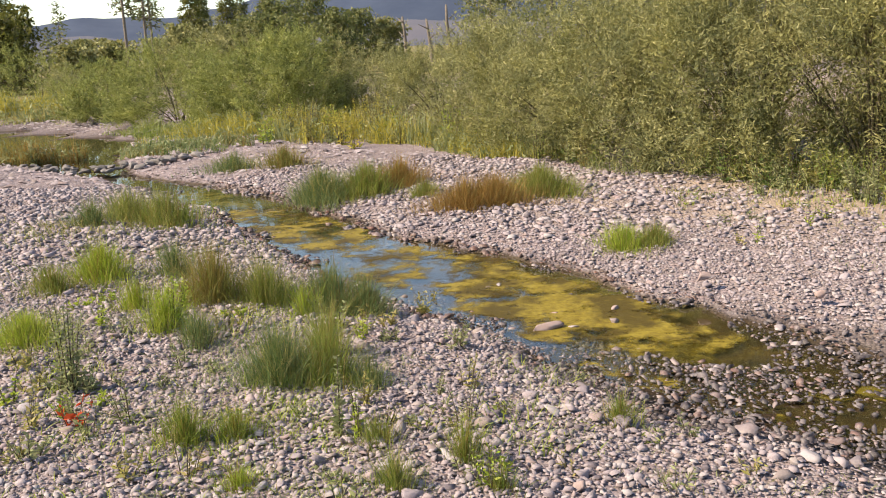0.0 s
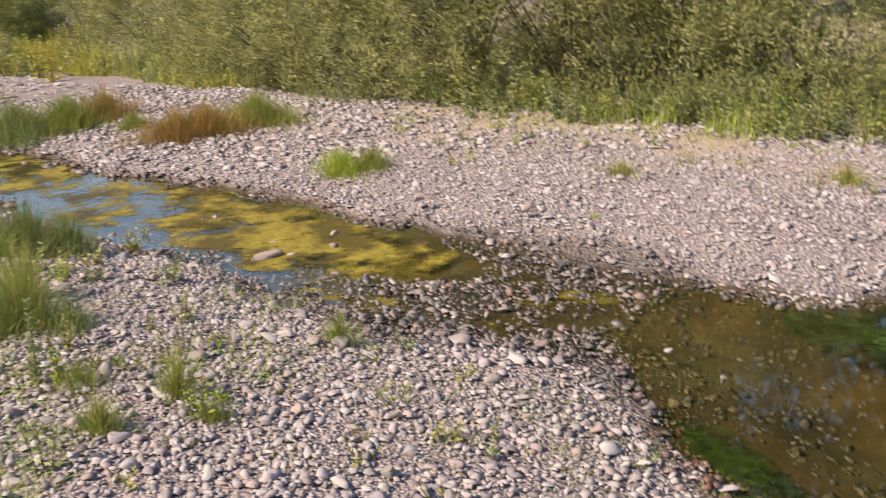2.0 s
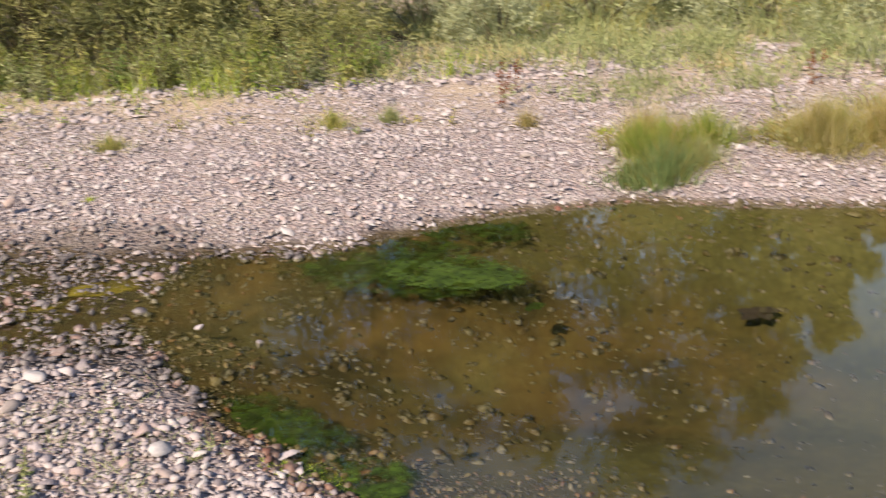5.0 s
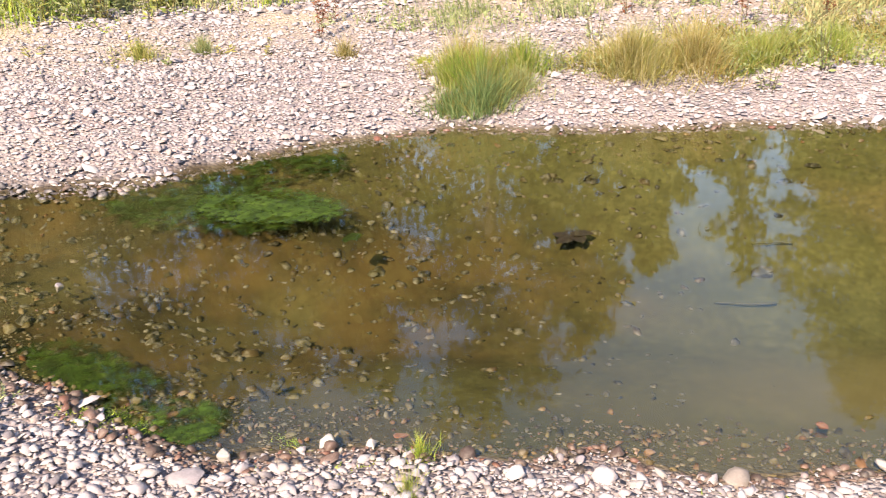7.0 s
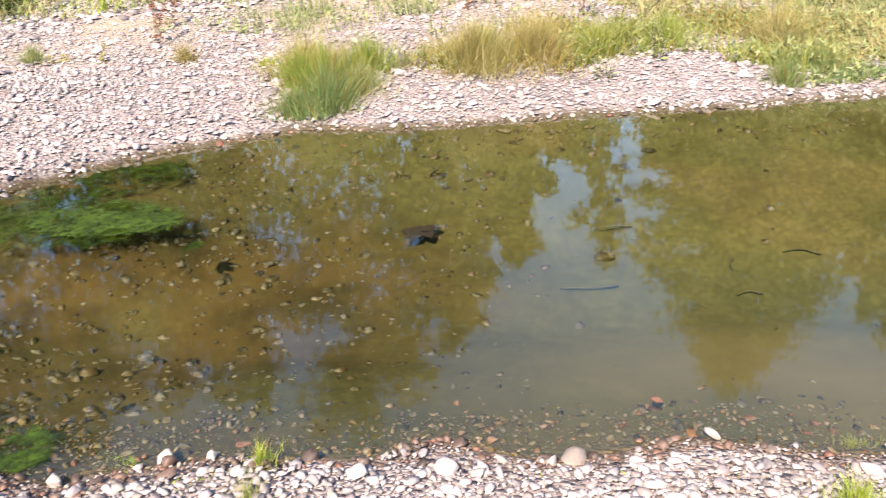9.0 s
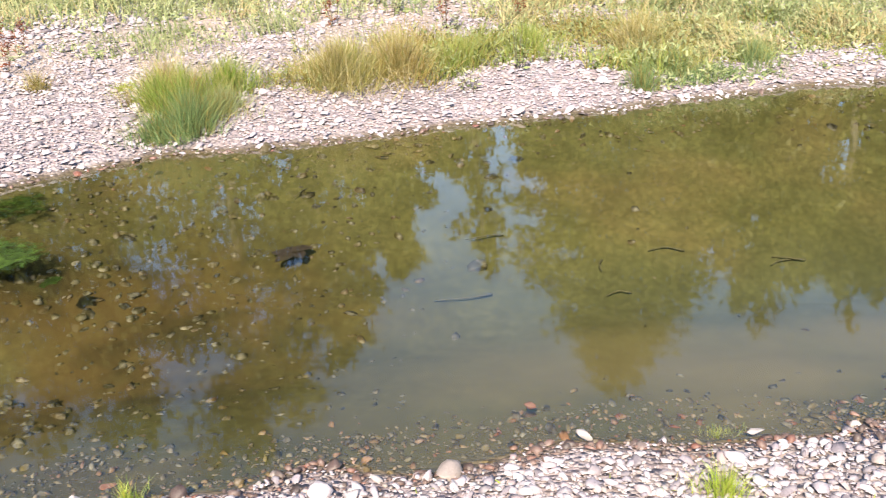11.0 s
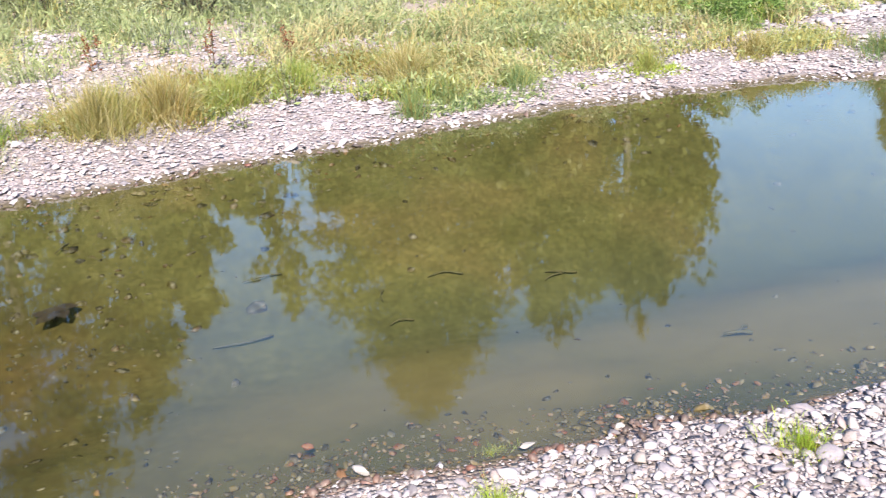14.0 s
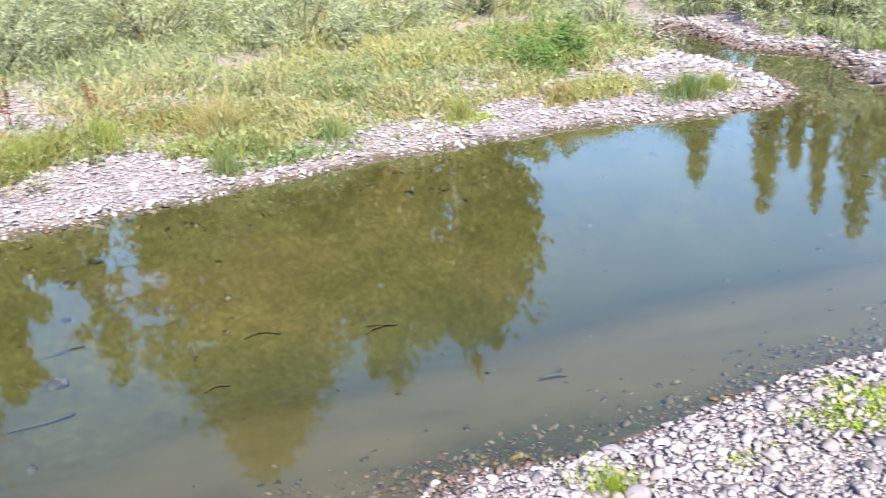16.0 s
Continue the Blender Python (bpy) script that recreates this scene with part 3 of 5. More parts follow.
def shrub_parts(seed, tall, radius, stems, count, leaf, mat, wood=STEM, low=0.12, squash=1.0, per=44, skirted=0.06):
    """Stems from one stool, and leafy shoots all over an uneven dome, denser towards its outside."""
    r = np.random.RandomState(seed)
    t = np.linspace(0, 1, 5)
    shoots = max(20, count // per)
    lobes = int(9 + 3.2 * tall * radius)
    a, e = r.uniform(0, 6.283, lobes), np.arcsin(r.uniform(0, 0.98, lobes))
    core = np.stack([np.cos(a) * np.cos(e) * radius, np.sin(a) * np.cos(e) * radius * squash, np.sin(e) * tall * r.uniform(0.85, 1.1, lobes)], 1) * 0.7
    swell = r.uniform(0.2, 0.4, lobes) * min(radius, tall) + 0.05
    i = r.randint(0, lobes, shoots)
    way = core[i] / (np.linalg.norm(core[i], axis=1)[:, None] + 1e-9) * 0.55 + [0, 0, 0.12] + r.normal(0, 0.62, (shoots, 3))
    way /= np.linalg.norm(way, axis=1)[:, None]
    at = core[i] + way * (swell[i] * r.uniform(0.1, 1, shoots) ** 0.4)[:, None] * [1, 1, 1.15]
    at[:, 2] = np.where(at[:, 2] < 0.03, 0.03 + low * r.uniform(0, 1, shoots), at[:, 2])
    skirt = r.uniform(0, 1, shoots) < skirted
    at[skirt, 2] *= 0.3
    pieces = []
    for k in r.choice(shoots, min(stems, shoots), replace=False):
        foot = np.array([at[k, 0] * 0.12, at[k, 1] * 0.12, -0.05])
        u = t[:, None]
        line = foot + (at[k] - foot) * np.concatenate([u ** 1.5, u ** 1.5, u], 1)
        pieces.append(tube(line, (0.008 + 0.005 * tall) * np.linspace(1, 0.2, 5), 4))
    grow = way * [1, 1, 0.5] + [0, 0, 0.55] + r.normal(0, 0.35, (shoots, 3))
    grow /= np.linalg.norm(grow, axis=1)[:, None]
    reach = (0.18 + 0.08 * tall) * r.uniform(0.6, 1.5, shoots)
    n = shoots * per
    i = np.repeat(np.arange(shoots), per)
    s = r.uniform(-0.1, 1, n)
    spot = at[i] + grow[i] * (s * reach[i])[:, None] + r.normal(0, 1, (n, 3)) * (0.022 + 0.0085 * tall)
    spot[:, 2] = np.maximum(spot[:, 2], 0.02)
    turn = grow[i] * 0.55 + r.normal(0, 0.55, (n, 3))
    L = leaf * r.uniform(0.6, 1.25, n)
    v, f = leaves(r, spot, turn, L, L * r.uniform(0.19, 0.3, n), True, way[i] + [0, 0, 0.35])
    return shape("stems", *joined(pieces), wood, True), shape("foliage", v, f, mat)


def shrub(name, x, y, label, category, seed, tall, radius, stems, count, leaf, mat, group="", **more):
    ob = thing(name, x, y, label, category, group)
    wood, crown = shrub_parts(seed, tall, radius, stems, count, leaf, mat, **more)
    tagged(part("branchwork", wood, ob), kind="stuff")
    tagged(part("foliage", crown, ob), kind="stuff")
    return ob


def broadleaf(x, y, label, seed, tall, radius, count, leaf, mat, group="", bare=0.18, lean=0.03):
    """A tree: tapered trunk with limbs, crown of small leaves in uneven clumps."""
    r = np.random.RandomState(seed)
    ob = thing("tree", x, y, label, "tree", group)
    bend = r.normal(0, lean, 2) * tall
    def trunk(s):
        s = np.atleast_1d(s)[:, None]
        return np.concatenate([bend[None] * s ** 2, s * tall * 0.93 - 0.1], 1)
    ts = np.linspace(0, 1, 8)
    pieces = [tube(trunk(ts), 0.018 * tall * (1 - 0.9 * ts) + 0.01, 8)]
    ends, spans = [], []
    for k in range(26):
        s = bare + (0.95 - bare) * (k + r.uniform(0, 1)) / 26
        p = trunk(s)[0]
        a = k * 2.4 + r.normal(0, 0.4)
        reach = radius * (0.35 + 0.65 * math.sin(math.pi * min(1, (s - bare) / (1 - bare) * 0.78 + 0.22))) * r.uniform(0.6, 1.1)
        up = reach * r.uniform(0.25, 0.9)
        u = np.linspace(0, 1, 5)[:, None]
        line = p + np.concatenate([math.cos(a) * reach * u, math.sin(a) * reach * u, up * u ** 1.4], 1)
        pieces.append(tube(line, np.linspace(0.006, 0.0015, 5) * tall, 5))
        ends.append(line)
    part("trunk", shape("trunk", *joined(pieces), BARK, True), ob)
    ends = np.array(ends)
    i = r.randint(0, len(ends), count)
    s = r.uniform(0.25, 1.1, count)
    at = ends[i, 0] + (ends[i, 4] - ends[i, 0]) * s[:, None]
    clump = r.normal(0, 1, (len(ends), 9, 3)) * 0.16 * radius
    at = at + clump[i, r.randint(0, 9, count)] + r.normal(0, 1, (count, 3)) * (0.075 * radius)
    at[:, 2] = tall - np.abs(tall - at[:, 2])
    L = leaf * r.uniform(0.6, 1.3, count)
    v, f = leaves(r, at, r.normal(0, 1, (count, 3)) + [0, 0, -0.4], L, L * r.uniform(0.8, 1.2, count), True)
    tagged(part("crown", shape("crown", v, f, mat), ob), kind="stuff")
    return ob


def conifer(x, y, label, seed, tall, radius, count, leaf, mat=None, group="", bare=0.08, taper=0.8, outline=None):
    r = np.random.RandomState(seed)
    ob = thing("conifer", x, y, label, "tree", group)
    ts = np.linspace(0, 1, 6)
    lean = r.normal(0, 0.012, 2) * tall
    pieces = [tube(np.stack([lean[0] * ts, lean[1] * ts, ts * tall - 0.1], 1), 0.0075 * tall * (1 - 0.93 * ts), 7)]
    lines = []
    n = 150 if outline else 64
    for k in range(n):
        s = bare + (0.985 - bare) * k / n
        a = k * 2.399 + r.normal(0, 0.2)
        reach = radius * outline(s) * r.uniform(0.8, 1.05) + 0.04 if outline else radius * (1 - s) ** taper * r.uniform(0.65, 1.1) + 0.1
        u = np.linspace(0, 1, 4)[:, None]
        z = s * tall + reach * (-0.35 * u + 0.18 * u ** 2)
        line = np.concatenate([lean[0] * s + math.cos(a) * reach * u, lean[1] * s + math.sin(a) * reach * u, z], 1)
        lines.append(line)
        pieces.append(tube(line, np.linspace(0.0035, 0.001, 4) * tall, 4))
    part("trunk", shape("trunk", *joined(pieces), BARK, True), ob)
    lines = np.array(lines)
    reach = np.linalg.norm(lines[:, 3] - lines[:, 0], axis=1)
    i = r.choice(n, count, p=reach / reach.sum())
    s = r.uniform(0.1, 1.05, count)[:, None]
    at = lines[i, 0] + (lines[i, 3] - lines[i, 0]) * s + r.normal(0, 1, (count, 3)) * (0.06 * radius + 0.05) * [1, 1, 0.9]
    way = (lines[i, 3] - lines[i, 0]) / reach[i][:, None] + r.normal(0, 0.6, (count, 3))
    L = leaf * r.uniform(0.6, 1.3, count)
    v, f = leaves(r, at, way, L, L * r.uniform(0.4, 0.6, count), True)
    tagged(part("crown", shape("crown", v, f, mat or NEEDLE), ob), kind="stuff")
    return ob


def herb(name, x, y, label, category, seed, tall, stems, count, leaf, mat, radius=0.12, group="", tip=None, tip_name="flower_heads"):
    """An upright leafy weed: thin stems with leaves all the way up, and seed heads where it has them."""
    r = np.random.RandomState(seed)
    ob = thing(name, x, y, label, category, group)
    pieces, ends = [], []
    for _ in range(stems):
        a, q = r.uniform(0, 6.283), radius * math.sqrt(r.uniform(0, 1))
        p0 = np.array([math.cos(a) * q * 0.4, math.sin(a) * q * 0.4, -0.02])
        p1 = np.array([math.cos(a) * q, math.sin(a) * q, tall * r.uniform(0.6, 1.0)])
        u = np.linspace(0, 1, 4)[:, None]
        line = p0 + (p1 - p0) * np.concatenate([u ** 1.4, u ** 1.4, u], 1)
        ends.append(line)
        pieces.append(tube(line, np.linspace(0.004, 0.0015, 4) * (0.6 + tall), 4))
    tagged(part("stalkwork", shape("stalkwork", *joined(pieces), STEM, True), ob), kind="stuff")
    ends = np.array(ends)
    i = r.randint(0, stems, count)
    s = r.uniform(0.03, 1, count)[:, None]
    at = ends[i, 0] + (ends[i, 3] - ends[i, 0]) * s
    way = r.normal(0, 1, (count, 3)) * [1, 1, 0.5] + [0, 0, 0.45]
    L = leaf * r.uniform(0.5, 1.2, count) * (1.15 - 0.6 * s[:, 0])
    v, f = leaves(r, at, way, L, L * r.uniform(0.25, 0.4, count))
    tagged(part("foliage", shape("foliage", v, f, mat), ob), kind="stuff")
    if tip:
        m = 40 * stems
        i = r.randint(0, stems, m)
        at = ends[i, 3] - (ends[i, 3] - ends[i, 0]) * (r.uniform(0, 0.35, m)[:, None]) + r.normal(0, 0.012, (m, 3))
        v, f = leaves(r, at, r.normal(0, 1, (m, 3)), np.full(m, 0.022), np.full(m, 0.012))
        tagged(part(tip_name, shape(tip_name, v, f, tip), ob), kind="stuff")
    return ob


def sward(label, seed, cx, cy, rx, ry, turn, count, tall, mat, width=0.008, spread=0.4, name="meadow_grass", gaps=0.25, second=None, leafy=0.5, shore=0.12):
    """A stand of grass and low herbs over an oval of ground, in uneven clumps."""
    r = np.random.RandomState(seed)
    a, q = r.uniform(0, 6.283, count), np.sqrt(r.uniform(0, 1, count))
    q = q * (1 + 0.22 * np.sin(a * 3 + seed) + 0.13 * np.sin(a * 7 + 2 * seed))
    u, w = np.cos(a) * q * rx, np.sin(a) * q * ry
    t = radians(turn)
    x, y = cx + u * math.cos(t) - w * math.sin(t), cy + u * math.sin(t) + w * math.cos(t)
    clump = fbm(x, y, 0.55, seed + 50, 3)
    keep = (clump > -1.1 + 2.2 * gaps * r.uniform(0.3, 1.5, count)) & (np.minimum(*sides(x, y)) > shore)
    x, y, clump = x[keep], y[keep], clump[keep]
    n = len(x)
    root = np.stack([x, y, height(x, y) - 0.01], 1)
    h = tall * r.uniform(0.25, 1.0, n) ** 0.8 * np.clip(0.62 + 0.55 * clump, 0.2, 1.25)
    b = r.uniform(0, 6.283) + r.normal(0, 1.4, n)
    lean = np.stack([np.cos(b), np.sin(b)], 1) * (spread * r.uniform(0.1, 1.8, n))[:, None]
    other = fbm(x, y, 0.8, seed + 70, 3) + r.normal(0, 0.35, n) > 0.25
    done = None
    for mask, m in ((~other, mat), (other, second or mat)):
        if mask.sum() < 3:
            continue
        k = mask.sum()
        v, f = blades(r, root[mask], h[mask], width * r.uniform(0.6, 1.3, k), lean[mask], r.uniform(0.3, 1, k), 2)
        done = tagged(new(name, shape(name, v, f, m)), label, "grass", kind="stuff")
    if leafy > 0 and name == "meadow_grass":
        i = r.randint(0, n, int(n * leafy * 1.6))
        at = root[i] + np.stack([r.normal(0, 0.03, len(i)), r.normal(0, 0.03, len(i)), h[i] * r.uniform(0.05, 0.85, len(i))], 1)
        L = width * 7 * r.uniform(0.5, 1.2, len(i))
        v, f = leaves(r, at, r.normal(0, 1, (len(i), 3)) + [0, 0, 0.3], L, L * r.uniform(0.3, 0.5, len(i)), True)
        tagged(new("meadow_herbs", shape("meadow_herbs", v, f, HERB)), "small leafy herbs among the grass", "herbs", kind="stuff")
    return done


# ---- ground, water and distance ----
def spaced(lo, hi, step, reach):
    inner = np.arange(lo, hi + 1e-6, step)
    out, d = [], step
    v = hi
    while v < reach:
        d *= 1.22
        v += d
        out.append(v)
    low, d, v = [], step, lo
    while v > -reach:
        d *= 1.22
        v -= d
        low.append(v)
    return np.concatenate([low[::-1], inner, out])


gx, gy = spaced(-6, 12, 0.155, 3000), spaced(-6, 18, 0.155, 3000)
X, Y = np.meshgrid(gx, gy)
Z = height(X.ravel(), Y.ravel())
idx = np.arange(X.size).reshape(X.shape)
quads = np.stack([idx[:-1, :-1], idx[:-1, 1:], idx[1:, 1:], idx[1:, :-1]], -1).reshape(-1, 4)
ground = tagged(new("ground", shape("ground", np.stack([X.ravel(), Y.ravel(), Z], 1), quads, MAT_GROUND, True)),
                "grey mauve river gravel with sandy patches and silty pool beds", "ground", kind="structure")

sandy = smooth(-3.4, -1.0, thicket(X, Y)) * smooth(-0.75, 0.45, fbm(X, Y, 1.6, 41)) * smooth(0.5, 2.0, X) * (np.hypot(X, Y) < 40)
ground.data.attributes.new("sandy", "FLOAT", "POINT").data.foreach_set("value", sandy.ravel().astype(np.float32))

rim = np.minimum(*sides(X, Y))
mouth = 0.97 * np.minimum(1, 1.25 * np.exp(-((X - 1.95) ** 2 + (Y - 5.0) ** 2) / 1.5)) * smooth(0.5, 0.15, rim)
mouth = np.maximum(mouth, 0.95 * np.exp(-((X - 2.15) ** 2 + (Y - 4.05) ** 2) / 0.15) * smooth(0.5, 0.2, rim))
sandbar = np.exp(-((X - 2.8) ** 2 + ((Y - 3.76) * 1.4) ** 2) / 0.09)
mud = np.maximum(mouth, 0.84 * smooth(0.6, 2.4, Y) * smooth(5.6, 4.0, X) * smooth(-1.2, 0.1, fbm(X, Y, 0.9, 44)) * smooth(0.02, -0.03, rim)) * (1 - 0.75 * sandbar)
ground.data.attributes.new("mud", "FLOAT", "POINT").data.foreach_set("value", mud.ravel().astype(np.float32))

shelf = X - (2.5 - 0.38 * (Y - 1.2))
# near shelf of the bed lightened: sunlit shallows put into its colour
pale = smooth(-0.25, 0.25, shelf) * smooth(2.1, 0.9, shelf) * smooth(1.5, 0.3, Y) * smooth(-1.3, 0.2, fbm(X, Y, 1.1, 45))
# plus the sandbar's own paler sand
pale = np.maximum(pale, 0.4 * sandbar * smooth(-0.9, 0.1, fbm(X, Y, 0.3, 46)))
ground.data.attributes.new("pale", "FLOAT", "POINT").data.foreach_set("value", pale.ravel().astype(np.float32))

wx, wy = np.arange(-17, 15, 0.25), np.arange(-12, 35, 0.25)
WX, WY = np.meshgrid(wx, wy)
near = (np.minimum(*sides(WX.ravel(), WY.ravel())) < 0.3).reshape(WX.shape)
idx = np.arange(WX.size).reshape(WX.shape)
quads = np.stack([idx[:-1, :-1], idx[:-1, 1:], idx[1:, 1:], idx[1:, :-1]], -1)
keep = near[:-1, :-1] | near[:-1, 1:] | near[1:, 1:] | near[1:, :-1]
used, back = np.unique(quads[keep], return_inverse=True)
water = tagged(new("water", shape("water", np.stack([WX.ravel(), WY.ravel(), 0 * WX.ravel()], 1)[used], back.reshape(-1, 4), MAT_WATER, True)),
               "clear still shallow water of a pool and side stream", "water", kind="structure")


def ridge(name, label, distance, az0, az1, profile, mat, depth=400.0):
    """A range of hills: a slope that rises away from the valley to an uneven crest."""
    n, m = 150, 10
    v = []
    for i in range(n):
        az = radians(az0 + (az1 - az0) * i / (n - 1))
        top = profile(math.degrees(az))
        for j in range(m):
            s = j / (m - 1)
            d = distance + depth * s
            z = top * s ** 0.8 * (1 + 0.05 * math.sin(i * 0.9 + j) * (1 - s)) - 4 * (1 - s)
            v.append((math.sin(az) * d, math.cos(az) * d, z))
    f = [(i * m + j, (i + 1) * m + j, (i + 1) * m + j + 1, i * m + j + 1) for i in range(n - 1) for j in range(m - 1)]
    ob = new(name, shape(name, v, f, mat, True))
    return tagged(ob, label, "hills", kind="structure")


# the blue haze of distance is mixed into these base colours
HAZY_WOODS = plain_material("hazy_woods", (0.026, 0.042, 0.080), (0.043, 0.062, 0.102), 0.012, 1.0)
HAZY_SLOPE = plain_material("hazy_slope", (0.060, 0.070, 0.105), (0.115, 0.105, 0.118), 0.008, 1.0)
ridge("backdrop", "far wooded mountain range with blue haze painted in", 2100, -60, 60,
      lambda a: 80 + 28 * math.sin(a * 0.09 + 2.2) + 5 * math.sin(a * 0.7) + 3 * math.sin(a * 1.9 + 1) + 85 * float(smooth(-12, 4, np.array(a))), HAZY_WOODS)
ridge("backdrop", "distant hill foot with dry tan meadows, blue haze painted in", 1500, -60, 60,
      lambda a: 42 + 9 * math.sin(a * 0.23 + 0.4) + 4 * math.sin(a * 1.1), HAZY_SLOPE, 300.0)

# ---- far trees across the valley floor ----
def polar(az, d):
    return math.sin(radians(az)) * d, math.cos(radians(az)) * d


for k, (az, d, tall, rad) in enumerate([(-21.2, 70, 10.5, 2.0), (-20.0, 76, 8.0, 1.7), (-10.4, 85, 9.5, 1.5), (-9.7, 88, 8.6, 1.4), (-8.4, 92, 9.4, 1.7), (-7.6, 95, 8.2, 1.5),
                                        (-6.2, 95, 9.0, 1.9), (-4.6, 96, 8.8, 1.9), (-23.0, 68, 10.0, 2.4)]):
    conifer(*polar(az, d), "dark green conifer on the valley floor", 300 + k, tall, rad, 4200, 0.3, group="valley conifers", mat=VALLEY if k % 2 else COTTON)
for k, (az, d, tall, rad, n) in enumerate([(-13.9, 60, 15.0, 1.0, 700), (-12.9, 61, 14.0, 1.1, 800), (-12.5, 66, 13.0, 1.3, 900), (-17.3, 62, 5.6, 1.0, 500), (-18.0, 64, 4.0, 0.9, 400)]):
    conifer(*polar(az, d), "tall thin pine with a sparse crown", 320 + k, tall, rad, n, 0.26, group="thin pines", bare=0.3 if tall > 8 else 0.12, mat=VALLEY)
for k, (az, d, tall, rad) in enumerate([(-5.4, 84, 6.4, 2.0), (-3.6, 90, 7.4, 2.2), (-1.2, 80, 5.0, 2.0), (0.5, 82, 4.3, 1.6), (-19.6, 66, 5.4, 1.8), (-20.6, 55, 4.4, 1.8), (6.5, 75, 8, 3), (10, 70, 9, 3),
                                        (-15.8, 85, 3.6, 1.8), (-12.0, 80, 3.4, 1.8), (-8.8, 70, 3.9, 1.8), (-10.9, 72, 4.2, 1.8), (-7.2, 70, 4.4, 1.7), (-5.9, 68, 4.6, 1.8), (-2.4, 72, 4.8, 1.7), (-14.6, 64, 3.0, 1.5), (-16.6, 60, 2.8, 1.4)]):
    broadleaf(*polar(az, d), "green broadleaf tree on the valley floor", 340 + k, tall, rad, 4000, 0.22, COTTON if az < -19 else VALLEY if tall > 4.3 else WILLOW, "valley broadleaf trees", bare=0.06)
for k, (az, d, tall) in enumerate([(1.4, 60, 3.7), (2.9, 58, 3.5), (4.1, 58, 4.2)]):
    r = np.random.RandomState(370 + k)
    x, y = polar(az, d)
    ob = thing("dead_snag", x, y, "bare grey brown dead tree trunk", "dead tree", "dead snags")
    u = np.linspace(0, 1, 6)
    part("trunk", shape("trunk", *tube(np.stack([0.15 * np.sin(u * 3 + k), 0.1 * u, u * tall - 0.1], 1), 0.16 * (1 - 0.6 * u), 7), BARK, True), ob)
    for j in range(3):
        z0, a = tall * r.uniform(0.5, 0.95), r.uniform(0, 6.28)
        line = np.stack([math.cos(a) * 0.7 * u, math.sin(a) * 0.7 * u, z0 + 0.3 * u], 1)
        part("branch", shape("branch", *tube(line, 0.05 * (1 - 0.8 * u), 5), BARK, True), ob)

# ---- cottonwoods and conifers behind the far bank (their crowns are mirrored in the pool) ----
for k, (az, d, top, rad, low) in enumerate([(31, 25, 31, 2.8, 0.08), (37, 24, 33, 3.2, 0.08), (44, 25, 31.5, 3.0, 0.08), (50, 25, 30, 2.3, 0.08), (55.4, 24, 31.6, 2.0, 0.08), (62.3, 23, 33, 2.6, 0.08),
                                            (68.1, 24, 29.6, 1.7, 0.06), (72.2, 25, 25.5, 1.2, 0.05), (74.2, 27, 18.6, 1.2, 0.04), (81.2, 27, 19.5, 1.2, 0.04), (91.0, 25, 23.5, 1.7, 0.06), (94.4, 24, 26.4, 1.7, 0.06),
                                            (98.2, 23, 25.0, 1.8, 0.06), (101.2, 24, 24.6, 1.1, 0.04)]):
    tall = d * math.tan(radians(top)) - 1.6
    broadleaf(*polar(az, d), "tall leafy cottonwood behind the far bank", 400 + k, tall, rad, 16000, 0.165, COTTON, "cottonwoods", bare=low)
broadleaf(*polar(76.3, 25), "slender sparse young cottonwood", 420, 25 * math.tan(radians(25.2)) - 1.6, 0.75, 2200, 0.17, COTTON, bare=0.34)
conifer(*polar(85.8, 23.0), "tall broad conical conifer behind the far bank", 421, 23.0 * math.tan(radians(30.7)) - 1.6, 2.75, 36000, 0.22, COTTON, bare=0.03, outline=lambda s: min(1.0, 0.04 + 3.05 * (1 - s)) * (0.8 + 0.2 * min(1, s * 2)))
for k, (az, d, top, rad) in enumerate([(112.1, 42, 15.3, 0.85), (116.1, 40, 16.7, 0.6), (117.4, 42, 14.2, 0.38), (118.7, 42, 16.3, 0.45), (120.6, 38, 17.6, 0.85), (122.6, 36, 15.5, 1.2), (126, 36, 17, 2), (130, 36, 16, 2)]):
    conifer(*polar(az, d), "slim dark conifer on the far shore", 430 + k, d * math.tan(radians(top)) - 1.6, rad, 4500, 0.28, COTTON, "slim conifers", bare=0.02, outline=lambda s: min(1.0, 0.08 + 2.4 * (1 - s)))

# ---- willows ----
HEDGE = [(1.3, 21.2, 2.0, 1.3, 9000), (2.3, 18.0, 2.4, 1.3, 17000), (3.1, 15.9, 2.8, 1.4, 24000), (3.9, 14.2, 3.5, 1.6, 30000), (4.9, 12.6, 4.2, 1.5, 32000),
         (5.7, 11.1, 4.2, 1.3, 28000), (6.5, 9.9, 3.8, 1.2, 28000), (7.5, 9.0, 3.2, 1.1, 25000), (3.2, 17.6, 3.8, 1.7, 10000), (5.6, 15.2, 5.4, 2.0, 12000), (7.4, 12.4, 5.0, 2.0, 12000)]
for k, (x, y, tall, rad, n) in enumerate(HEDGE):
    shrub("willow", x, y, "dense grey-green willow thicket on the gravel bank", "willow", 500 + k, tall, rad * 1.1, 30, int(n * (2.6 if k < 8 else 1.0)), 0.068 if k < 8 else 0.08, WILLOW, "bank willows", low=0.25, per=58)
